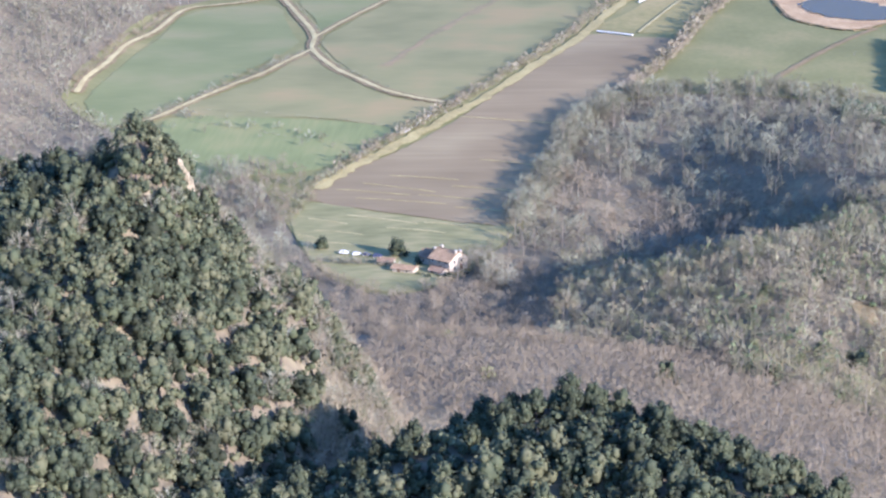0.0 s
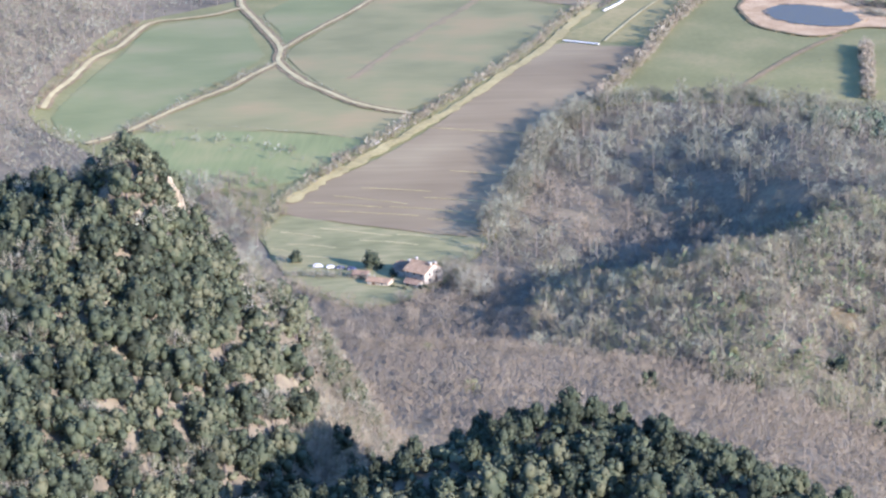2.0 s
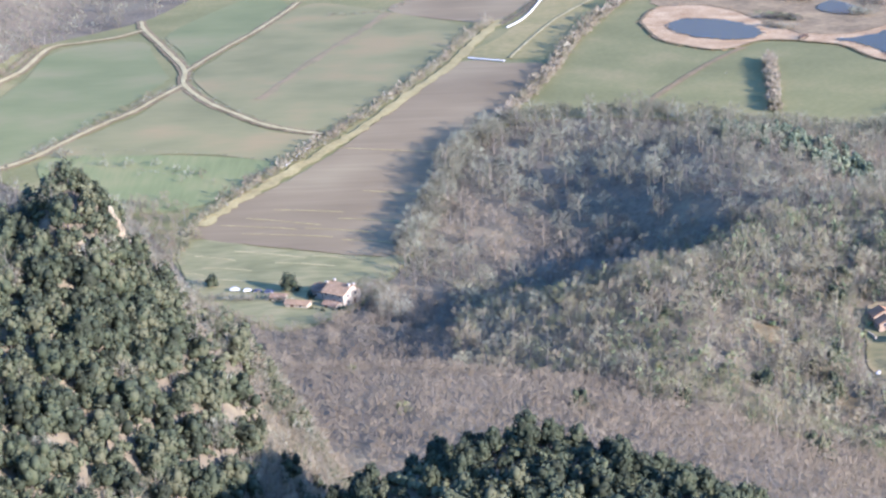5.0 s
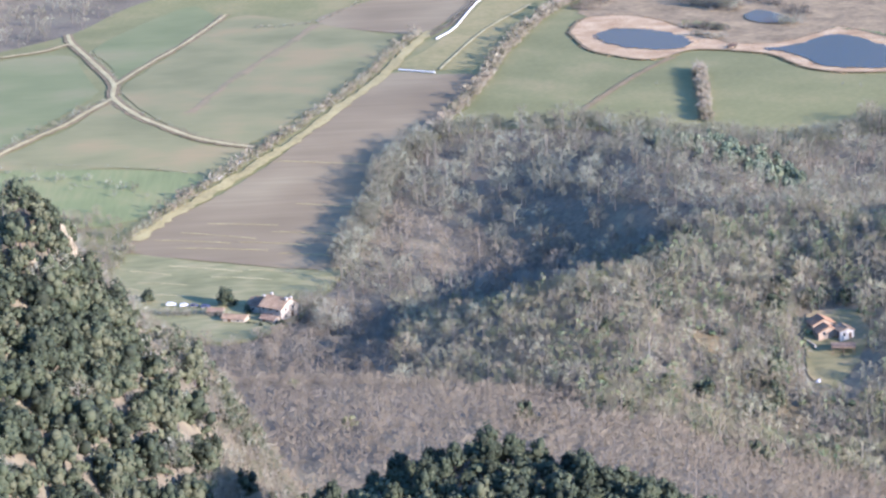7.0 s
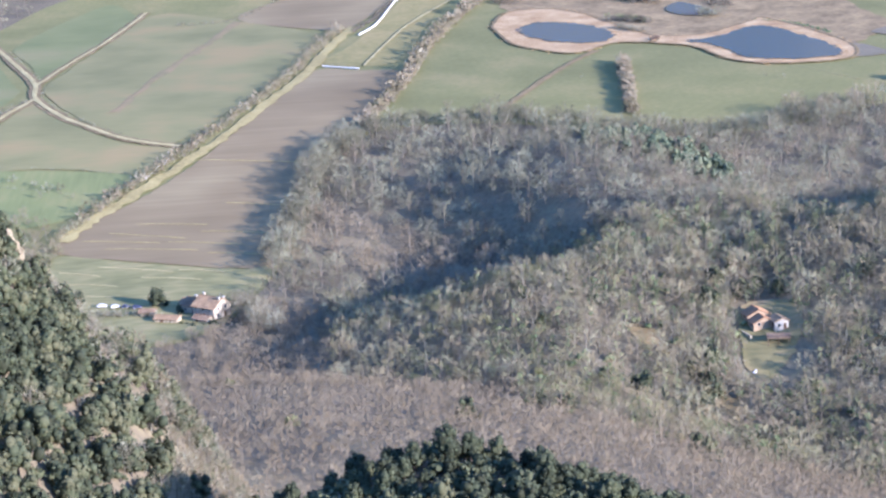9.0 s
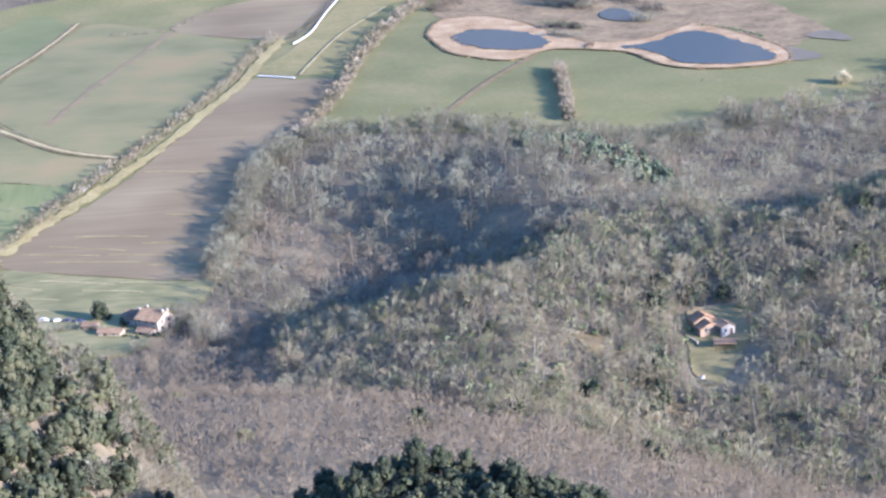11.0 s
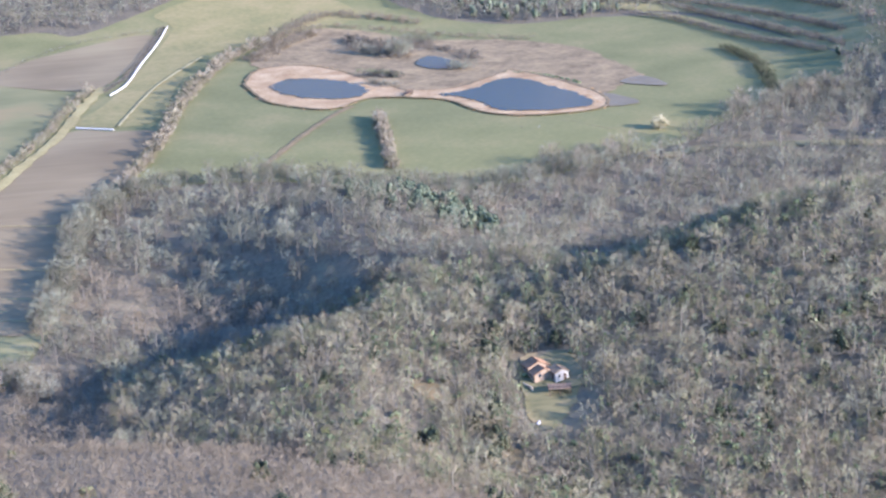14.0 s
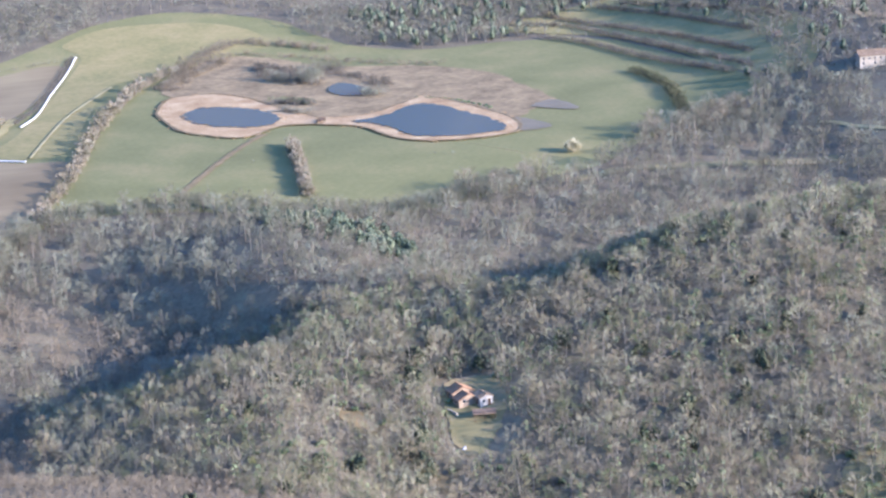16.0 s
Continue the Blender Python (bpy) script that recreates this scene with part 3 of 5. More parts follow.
scrub = [leafy_tree(120 + s, 2.0, 1.6, 1, 24, 0.42) for s in range(4)]
slight = [bare_tree(140 + s, 9.5, 4.4, 8, 7, 0.27, 0.1) for s in range(3)]
shrub = [bare_tree(160 + s, 2.6, 1.7, 6, 8, 0.13, 0.03) for s in range(3)]
far_bush = [bare_tree(190 + s, 4.4, 2.6, 9, 10, 0.24, 0.03) for s in range(3)]
poplar = [bare_tree(180 + s, 12.0, 2.4, 18, 14, 0.12, 0.10, narrow=0.5) for s in range(2)]


def near_crest(x):
    return 351 - 0.75 * sp(x + 30, 8) - 0.4 * sp(-30 - x, 8)


def on_left_hill(x, y):
    return x < -79 - 0.2 * max(0, y - 388) and y < 455


def hill_part(x, y):
    """Whether a spot lies on one of the two evergreen hills."""
    return on_left_hill(x, y) or y < near_crest(x) + 9


def flank_part(x, y):
    """The open side of the left hill, with leafless trees."""
    return on_left_hill(x, y) and y > 384 and x > -81 - 1.09 * (y - 384)


def hilltop_size(x, y):
    """Low wind-cut trees on the rocky top."""
    return 1 - 0.55 * math.exp(-((x + 110) / 6) ** 2 - ((y - 399) / 8) ** 2)


def oak_chance(x, y):
    if x < -85 and y > 432 or x > -75 and y < 312:
        return 0
    if not hill_part(x, y):
        return 0.35 if x < -66 and y < 425 else 0
    return 0.16 if flank_part(x, y) else 1.0 + 0.35 * noisy(x, y, 0.06)


oak_rows = rows(spots(-175, 110, 308, 458, 3.3, oak_chance) + spots(-114, -94, 372, 408, 2.6, lambda x, y: 0.85), oaks, 0.45, 1.2, hilltop_size)
hill_scrub = rows(spots(-175, 90, 312, 470, 2.7, lambda x, y: 0.85 if hill_part(x, y) else 0), scrub, 0.8, 1.5)
flank = rows(spots(-84, -60, 360, 430, 1.7, lambda x, y: 0.9 if not hill_part(x, y) else 0), coppice, 0.6, 1.2)
hill_bare = rows(spots(-175, 60, 312, 470, 4.6, lambda x, y: (0.9 if flank_part(x, y) else 0.3) if hill_part(x, y) and x < -76 else 0), bare, 0.5, 0.9)


def hollow_size(x, y):
    """Trees are made lower in the hollow, so that fewer crowns catch the sun."""
    return 1 - 0.3 * math.exp(-((x + 2) / 36) ** 2 - ((y - 852) / 36) ** 2)


def in_coppice(x, y):
    return y < 684 - 0.45 * (x + 70) and (x < 2 - 0.1 * (y - 600) or y < 600 - 0.25 * x + 14 * noisy(x, y, 0.04)) and not hill_part(x, y) and not open_ground(x, y) and y > 440 - 3.0 * max(0, -45 - x)


def wood_chance(x, y):
    if y < 470 or (x > 15 and y < 500) or (x < -140 and y < 770) or open_ground(x, y) or in_coppice(x, y) or hill_part(x, y):
        return 0
    if x < -225 or inside(x, y, DIRT):
        return 0
    if y < 600 and x > 165:
        return 0.6
    return 0.9


mixed = spots(-330, 345, 480, 800, 5.4, wood_chance) + spots(-330, 370, 800, 1130, 8.6, wood_chance)
green = [p for p in mixed if p[1] < 800 and p[0] > -10 and noisy(*p, 0.03, 3.0) > -0.15 and rng.random() < 0.62]
left = set(mixed) - set(green)
big = [p for p in mixed if p in left and p[1] > 800]
rest = [p for p in mixed if p in left and p[1] <= 800]
pine_spots = spots(40, 115, 870, 990, 5.2, lambda x, y: 0.6 if abs(x - 76) < 30 and abs(y - 931 + 1.2 * (x - 76)) < 34 else 0)
big = [p for p in big if min(math.hypot(p[0] - x, p[1] - y) for x, y in pine_spots) > 4.5]
def on_low_ridge(x, y):
    return x < 5 and y > 735 and -26 < 0.72 * (x - 21) + 0.69 * (y - 802) < 20


ridge_wood = [p for p in big + rest if on_low_ridge(*p)]
big = [p for p in big if not on_low_ridge(*p)]
rest = [p for p in rest if not on_low_ridge(*p)]
low_wood = [p for p in rest if p[0] < -58]
rest = [p for p in rest if p[0] >= -58]
COPSE = [(-217, 905), (-203, 932), (-188, 935), (-176, 915), (-172, 885), (-174, 850), (-190, 845), (-208, 870)]
low_wood += spots(-220, -165, 840, 940, 5.0, lambda x, y: 0.9 if inside(x, y, COPSE) else 0)
pink_spots = spots(-110, 110, 352, 730, 4.6, lambda x, y: 0.95 if in_coppice(x, y) else 0)
hollow = spots(-75, 120, 800, 1010, 6.5, lambda x, y: 0.8 if wood_chance(x, y) else 0)
brush = spots(-20, 330, 560, 790, 5.4, wood_chance) + spots(60, 345, 800, 1100, 7.6, wood_chance) + [(x + 2.0 * math.cos(k), y + 2.0 * math.sin(k)) for glade in GLADES for k, (x, y) in enumerate(glade)]
bushes = [(x + rng.uniform(-3, 3), y + rng.uniform(-3, 3)) for x, y in mixed if x > 0 and y < 800 and rng.random() < 0.3]

SPUR_OAKS = [(27, 650), (35, 647), (54, 657), (56, 650), (57, 645), (23, 626), (41, 569), (45, 564), (66, 610), (71, 610), (74, 605), (64, 698), (76, 702), (-21, 578), (0, 642),
             (126, 635), (142, 642), (136, 626), (70, 616), (113, 695), (67, 710), (164, 667), (136, 679), (181, 667), (170, 652)]
SPUR_OAKS = [(x + rng.uniform(-2.5, 2.5), y + rng.uniform(-2.5, 2.5)) for x, y in SPUR_OAKS for _ in range(3)] + [p for p in mixed if p[0] > 0 and p[1] < 790 and rng.random() < 0.05]
near_oaks = [r for r in oak_rows if r[1] > near_crest(r[0]) - 16 and r[1] < near_crest(r[0]) + 9 and -74 < r[0] < 24]
tagged(wood_mesh("holm_oak_wood", oaks, [r for r in oak_rows if r not in near_oaks], [OAK_BARK, OAK, OAK]), "dense dark green evergreen oak wood on the near hills", "wood", kind="stuff")
tagged(wood_mesh("hill_scrub", scrub, hill_scrub, [OAK_BARK, HEATH, HEATH]), "dull green low scrub under the evergreens", "scrub", kind="stuff")
tagged(wood_mesh("slope_thicket", coppice, flank, [BARK, TWIG, OLIVE]), "greyish leafless thicket at the foot of the hill", "thicket", kind="stuff")
tagged(wood_mesh("hillside_trees", bare, hill_bare, [BARK, TWIG, OLIVE]), "grey leafless trees among the evergreens", "wood", kind="stuff")
tagged(wood_mesh("mixed_wood", ivied, rows(green, ivied), [BARK, BROWN_TWIG, OLIVE]), "leafless ivy-grown trees on the spur", "wood", kind="stuff")
tagged(wood_mesh("spur_evergreens", oaks, rows(SPUR_OAKS, oaks, 0.55, 1.2), [OAK_BARK, OAK, OAK]), "dark evergreen oaks dotted through the leafless wood", "wood", kind="stuff")
tagged(wood_mesh("undergrowth", scrub, rows(bushes, scrub, 0.7, 1.5), [OAK_BARK, OLIVE, OLIVE]), "dull green evergreen undergrowth between leafless trees", "undergrowth", kind="stuff")
tagged(wood_mesh("spur_brush", coppice, rows(brush, coppice, 0.9, 1.6), [BARK, TAN_TWIG, OLIVE]), "tan leafless brush between the trees on the spur", "undergrowth", kind="stuff")
tagged(wood_mesh("bare_wood", bare, rows(rest, bare), [BARK, BROWN_TWIG, OLIVE]), "grey-brown leafless wood in the gully", "wood", kind="stuff")
pale_rows = rows(big, pale, 0.55, 1.35, hollow_size)
pale_near = [r for r in pale_rows if -48 < r[0] < 34 and 872 < r[1] < 968]
tagged(wood_mesh("pale_wood", pale, [r for r in pale_rows if r not in pale_near], [BARK, PALE, OLIVE]), "pale leafless wood on the knoll", "wood", kind="stuff")
tagged(wood_mesh("coppice", coppice, rows(pink_spots, coppice, size=lambda x, y: 1 + 0.25 * float(ease(x, -45, 0))), [BARK, PINK, OLIVE]), "pinkish leafless coppice on the slope", "coppice", kind="stuff")
low_brush = spots(-150, -50, 690, 800, 4.1, lambda x, y: 0.9 if not open_ground(x, y) else 0)
tagged(wood_mesh("ridge_wood", bare, rows(ridge_wood, bare, 0.75, 1.2), [BARK, PINK, OLIVE]), "pinkish leafless trees on the low ridge", "wood", kind="stuff")
tagged(wood_mesh("low_brush", coppice, rows(low_brush, coppice, 0.5, 0.9), [BARK, PINK, OLIVE]), "low pinkish leafless brush below the farm", "thicket", kind="stuff")
tagged(wood_mesh("thicket", bare, rows(low_wood, bare, 0.45, 0.8), [BARK, PINK, OLIVE]), "pinkish leafless thicket beside the farm", "thicket", kind="stuff")
# dark twigs here stand in for the shade in gaps between trees
tagged(wood_mesh("brushwood", shrub, rows(hollow, shrub, 1.0, 2.0), [BARK, SHADED_DARK_TWIG, OLIVE]), "grey leafless brushwood, coloured dark for the shade under the trees", "undergrowth", kind="stuff")
tagged(wood_mesh("pine_stand", pines, rows(pine_spots, pines, 0.7, 1.2), [OAK_BARK, PINE, PINE]), "green pines among the leafless trees", "wood", kind="stuff")


def far_chance(x, y):
    if inside(x, y, VALLEY) or inside(x, y, SLOPE) or (y < 1130 and x > -320 and x < 335) or y < 1060 or y > 1720:
        return 0
    return 0.9


SLOPE = [(266, 1418), (342, 1435), (378, 1278), (361, 1153), (348, 1166), (333, 1285), (315, 1362)]
far_spots = spots(-420, 520, 930, 1720, 13.5, far_chance)
dark_far = spots(170, 350, 1385, 1500, 6.5, lambda x, y: 0.3 if far_chance(x, y) and x > 180 else 0) + spots(340, 460, 1110, 1380, 8.0, lambda x, y: 0.12 if far_chance(x, y) and math.hypot(x - 394, y - 1098) > 24 else 0)
west_wood = spots(-420, -220, 800, 1260, 9.0, lambda x, y: 0.9 if not inside(x, y, VALLEY) and not inside(x, y, COPSE) and x < -225 - 0.25 * max(0, 930 - y) else 0)
edge_wood = spots(-130, 20, 1470, 1600, 8.5, lambda x, y: 0.9 if far_chance(x, y) else 0) + spots(150, 350, 1385, 1520, 8.0, lambda x, y: 0.9 if far_chance(x, y) else 0)
tagged(wood_mesh("far_wood", slight, rows(far_spots + west_wood + edge_wood, slight, 0.8, 1.4), [BARK, PALE, OLIVE]), "far grey leafless woods round the valley", "wood", kind="stuff")
# wood lying in shade, which is put into its dark twig colour
shade_wood = spots(340, 460, 1120, 1380, 8.5, lambda x, y: 0.85 if far_chance(x, y) and math.hypot(x - 394, y - 1098) > 22 else 0)
tagged(wood_mesh("slope_wood", slight, rows(shade_wood, slight, 0.7, 1.2), [BARK, SHADED_DARK_TWIG, OLIVE]), "leafless wood beside the terraces, with shade in its dark colour", "wood", kind="stuff")
tagged(wood_mesh("far_evergreens", far_pines, rows(dark_far, far_pines, 0.8, 1.3), [OAK_BARK, PINE, PINE]), "dark evergreen wood beyond the marsh", "wood", kind="stuff")


# ---- hedges, single trees and rows in the fields ----
def along(pts, gap, spread):
    """Uneven spots along a line of the plan."""
    line, out, rest = curve_points(pts, False, 6), [], 0.0
    for (ax, ay), (bx, by) in zip(line, line[1:]):
        d = math.hypot(bx - ax, by - ay)
        while rest < d:
            q = rest / d
            out.append((ax + (bx - ax) * q + rng.uniform(-spread, spread), ay + (by - ay) * q + rng.uniform(-spread, spread)))
            rest += gap * rng.uniform(0.6, 1.4)
        rest -= d
    return out


def hedge(pts, gap, spread, shapes, mats, low, high, label, name="hedge"):
    ob = wood_mesh(name, shapes, rows(along(pts, gap, spread), shapes, low, high), mats)
    return tagged(ob, label, name.replace("_", " "), kind="" if name == "hedge" else "stuff", group="hedges in the valley" if name == "hedge" else "")


TWIGGY = [BARK, TWIG, OLIVE]
DIAGONAL = [(-55, 1278), (-69, 1215), (-82, 1146), (-102, 1077), (-116, 1035), (-129, 1004), (-142, 974), (-154, 946), (-163, 922), (-171, 899), (-170, 880), (-175, 853)]
hedge(DIAGONAL, 0.9, 2.2, shrub, [BARK, BROWN_TWIG, OLIVE], 0.9, 1.7, "brownish leafless hedge beside a grass path")
for ends in ([(-117, 1042), (-121, 1030), (-125, 1019)], [(-147, 971), (-152, 960), (-158, 948)]):
    hedge(ends, 1.2, 2.2, shrub, [BARK, SHADED_DARK_TWIG, OLIVE], 0.8, 1.6, "thick leafless hedge along the sown fields")
hedge(DIAGONAL[:9], 4.5, 2.0, far_bush, [BARK, TAN_TWIG, OLIVE], 0.7, 1.6, "line of small leafless trees in the hedge", "tree_line")
RIGHT = [(60, 1395), (40, 1362), (23, 1323), (6, 1266), (-8, 1203), (-17, 1151), (-25, 1103), (-37, 1060), (-45, 1028)]
hedge(RIGHT, 0.9, 1.8, shrub, [BARK, TAN_TWIG, OLIVE], 1.0, 1.9, "brown leafless hedge between field and pasture")
hedge(RIGHT, 3.4, 1.3, far_bush, [BARK, TAN_TWIG, OLIVE], 0.9, 2.1, "row of leafless small trees along the ploughed field", "tree_line")
hedge([(88, 1131), (86, 1100), (83, 1062), (80, 1026)], 0.7, 1.3, far_bush, [BARK, TAN_TWIG, OLIVE], 0.9, 1.5, "tall dense greyish hedge across the pasture")
hedge([(80, 1025), (95, 1012), (112, 996)], 1.6, 1.0, shrub, TWIGGY, 0.8, 1.2, "low dark hedge at the pasture's edge")
hedge([(302, 1238), (305, 1195), (300, 1155), (289, 1106)], 0.7, 2.4, shrub, [OAK_BARK, HEATH, HEATH], 1.1, 2.2, "curved dark green hedge in the pasture")
hedge([(-212, 1128), (-219, 1106), (-228, 1076), (-240, 1052), (-253, 1023), (-265, 1000)], 2.2, 1.6, shrub, TWIGGY, 0.6, 1.4, "thin leafless hedge on a track's bank")
hedge([(-219, 1110), (-240, 1058), (-262, 1007)], 9.0, 3.0, far_bush, TWIGGY, 0.7, 1.1, "few small leafless trees on a track's bank", "tree_line")
hedge([(-240, 1270), (-219, 1205), (-210, 1172), (-204, 1134), (-188, 1094), (-172, 1070), (-156, 1047)], 2.6, 0.9, shrub, TWIGGY, 0.4, 0.8, "low scrubby hedge along a dirt track")
hedge([(-309, 1255), (-309, 1190), (-315, 1150), (-314, 1100), (-314, 1040)], 1.4, 2.5, shrub, [BARK, PINK, OLIVE], 0.7, 1.6, "reddish scrub between track and wood")
hedge([(-48, 1266), (-36, 1300), (-25, 1352), (-13, 1412), (-6, 1448)], 0.9, 1.6, shrub, [BARK, SHADED_DARK_TWIG, OLIVE], 0.8, 1.3, "low dark hedge behind the wrapped bales")
hedge([(-150, 1322), (-118, 1328), (-90, 1390), (-60, 1425), (-15, 1440)], 2.6, 1.5, shrub, TWIGGY, 0.7, 1.2, "leafless hedge round the far field")
hedge([(-260, 1023), (-234, 1014), (-209, 1008), (-181, 999), (-150, 986)], 2.4, 0.8, shrub, TWIGGY, 0.3, 0.7, "thin strip of scrub between two crops")
hedge([(172, 1097), (190, 1068), (207, 1049)], 2.0, 0.5, shrub, [BARK, PINK, OLIVE], 0.3, 0.5, "low dry growth along a ditch")
hedge([(-242, 995), (-218, 985), (-195, 973), (-173, 962)], 2.2, 0.9, shrub, TWIGGY, 0.3, 0.8, "thin strip of scrub across the bright crop")
hedge([(-252, 1012), (-220, 990), (-190, 975), (-168, 962)], 11.0, 5.0, far_bush, [BARK, PALE, OLIVE], 0.6, 1.3, "few pale leafless trees along the scrub strips", "tree_line")
# terraces on the far slope
for pts in ([(283, 1378), (302, 1341), (314, 1287), (326, 1236), (341, 1180)], [(268, 1422), (305, 1403), (319, 1359), (331, 1304), (344, 1226), (352, 1180)],
            [(299, 1440), (327, 1378), (347, 1296), (362, 1209)], [(335, 1431), (360, 1359), (379, 1257)], [(348, 1422), (382, 1347), (404, 1257)]):
    hedge(pts, 1.1, 1.6, shrub, [BARK, SHADED_DARK_TWIG, OLIVE], 1.1, 2.0, "dark leafless hedge along a terrace edge")
    strip("terrace", [(x + 6, y + 6) for x, y in pts], 6.0, MEADOW, 0.6, "pale grass terrace between hedges", "terrace")

# marsh growth; bushes of the dark twigs carry their shade as colour
hedge([(101, 1327), (108, 1319), (116, 1313)], 0.9, 4.0, bare, [BARK, TWIG, OLIVE], 0.6, 1.0, "dark willow thicket in the reed marsh", "bushes")
hedge([(121, 1308), (127, 1303), (131, 1306)], 1.0, 5.0, bare, [BARK, PALE, OLIVE], 1.0, 1.5, "tall grey leafless willows in the marsh", "bushes")
hedge([(97, 1227), (103, 1219), (110, 1212)], 0.7, 3.0, bare, [BARK, TWIG, OLIVE], 0.4, 0.6, "round dark willow bushes between the ponds", "bushes")
hedge([(146, 1253), (152, 1246), (157, 1250)], 0.9, 4.0, bare, [BARK, PALE, OLIVE], 0.5, 0.8, "pale round willow bushes beside the small pond", "bushes")
hedge([(37, 1330), (50, 1350), (62, 1366), (87, 1400)], 0.9, 4.0, far_bush, [BARK, PINK, OLIVE], 0.6, 1.1, "reddish leafless shrubs at the marsh's corner", "bushes")
hedge([(103, 1369), (112, 1348), (118, 1340)], 0.5, 7.0, far_bush, [BARK, SHADED_DARK_TWIG, OLIVE], 0.7, 1.3, "tall shade-coloured bushes in the reed marsh", "bushes")
hedge([(130, 1352), (140, 1346), (150, 1340)], 0.7, 6.0, bare, [BARK, PALE, OLIVE], 0.5, 0.8, "pale leafless trees in the marsh", "bushes")
hedge([(98, 1252), (105, 1248), (114, 1240)], 0.45, 4.5, far_bush, [BARK, SHADED_DARK_TWIG, OLIVE], 0.6, 1.0, "shade-coloured bushes on the pond's far bank", "bushes")
hedge([(45, 1325), (53, 1353), (71, 1410), (89, 1440), (107, 1443), (130, 1427), (150, 1404)], 0.7, 6.0, shrub, [BARK, PINK, OLIVE], 1.0, 2.0, "reddish leafless bushes round the marsh's far rim", "bushes")
hedge([(44, 1335), (60, 1388), (92, 1415), (130, 1392), (160, 1362), (205, 1325)], 1.3, 5.0, shrub, [BARK, PINK, OLIVE], 0.7, 1.6, "reddish leafless bushes round the marsh", "bushes")
hedge([(105, 1345), (122, 1325), (118, 1300), (128, 1330)], 1.3, 9.0, far_bush, [BARK, SHADED_DARK_TWIG, OLIVE], 0.5, 1.0, "shade-coloured bushes in the reed marsh", "bushes")
hedge([(98, 1262), (108, 1248), (116, 1240)], 0.7, 5.0, shrub, [OAK_BARK, OLIVE, OLIVE], 0.9, 1.5, "dark green bushes by the ponds", "bushes")
hedge([(140, 1340), (150, 1315), (162, 1290), (160, 1270)], 1.5, 6.0, far_bush, [BARK, SHADED_DARK_TWIG, OLIVE], 0.6, 1.0, "leafless willows in the marsh", "bushes")
hedge([(172, 1225), (190, 1210), (205, 1175)], 1.5, 1.5, scrub, [OAK_BARK, OLIVE, OLIVE], 0.6, 0.9, "dark low growth on the reed bank", "bushes")
RINGS = [[(30, 1254), (36, 1284), (46, 1300), (66, 1299), (83, 1277), (97, 1238), (113, 1195), (110, 1180), (90, 1184), (69, 1164), (53, 1175), (37, 1202)],
         [(113, 1195), (140, 1194), (167, 1220), (178, 1228), (193, 1193), (204, 1158), (207, 1129), (199, 1108), (176, 1103), (154, 1109), (140, 1126), (129, 1162), (110, 1179)]]
SHORES = [[(43, 1242), (54, 1259), (73, 1253), (91, 1227), (94, 1199), (82, 1186), (64, 1191), (48, 1210)],
          [(126, 1178), (145, 1186), (164, 1206), (177, 1204), (192, 1166), (200, 1134), (198, 1113), (184, 1109), (161, 1113), (147, 1126), (138, 1159)]]
reed_spots = [p for ring in RINGS for p in along(ring + ring[:1], 2.4, 2.6)] + [p for shore in SHORES for p in along(shore + shore[:1], 1.0, 1.5)]
for ring in RINGS:
    strip("ditch", [(x, y) for x, y in ring] + ring[:1], 1.6, VERGE, 1.0, "brown ditch round the reed bank", "ditch", 0.6)
tagged(wood_mesh("reeds", shrub, rows(reed_spots, shrub, 0.35, 0.75), [REED, REED, REED]), "dry pale reeds round the ponds", "reeds", kind="stuff")


for edge in ([(150, 1003), (172, 1013), (188, 1016)], [(252, 1066), (268, 1076), (284, 1076), (304, 1090), (325, 1097)]):
    hedge(edge, 2.2, 8.0, bare, [BARK, TAN_TWIG, OLIVE], 0.9, 1.65, "tall tan leafless trees along the pasture", "wood_edge")
# growth at the edges of the woods and round the farm
WOOD_EDGE = [(-82, 850), (-75, 885), (-70, 925), (-64, 975), (-50, 1012), (-30, 1031), (0, 1030), (30, 1026), (83, 990), (115, 987), (150, 997), (185, 1014)]
hedge(WOOD_EDGE, 1.7, 4.5, bare, [BARK, PALE, OLIVE], 0.75, 1.3, "dense pale leafless growth at the wood's edge", "wood_edge")
hedge(WOOD_EDGE[:5], 3.0, 5.0, bare, [BARK, PALE, OLIVE], 1.1, 1.6, "tall pale leafless trees at the wood's edge", "wood_edge")
hedge([(-112, 783), (-106, 780), (-98, 781), (-94, 786)], 1.8, 1.6, scrub, [OAK_BARK, OAK, OAK], 0.7, 1.3, "dark bushes below the farmhouse", "bushes")
hedge([(-150, 800), (-140, 797), (-132, 798), (-121, 792)], 0.8, 1.8, shrub, [BARK, TWIG, OLIVE], 0.8, 1.6, "leafless bushes along the farm's drive", "bushes")
hedge([(-90, 800), (-86, 790), (-84, 778), (-80, 766)], 1.3, 4.0, bare, [BARK, TWIG, OLIVE], 0.8, 1.2, "dense leafless trees close beside the farmhouse", "tree_line")
hedge([(-97, 803), (-93, 797), (-90, 790), (-91, 782)], 2.6, 2.0, bare, [BARK, TWIG, OLIVE], 0.8, 1.1, "tall leafless trees beside the farmhouse", "tree_line")
hedge([(-112, 799), (-115, 796)], 1.5, 1.0, scrub, [OAK_BARK, OAK, OAK], 1.1, 1.6, "dark evergreen bushes against the farm's wing", "bushes")
hedge([(70, 700), (67, 690), (67, 675), (66, 655), (70, 643)], 2.6, 1.5, bare, [BARK, TWIG, OLIVE], 0.45, 0.8, "thin leafless trees beside the cottage", "tree_line")
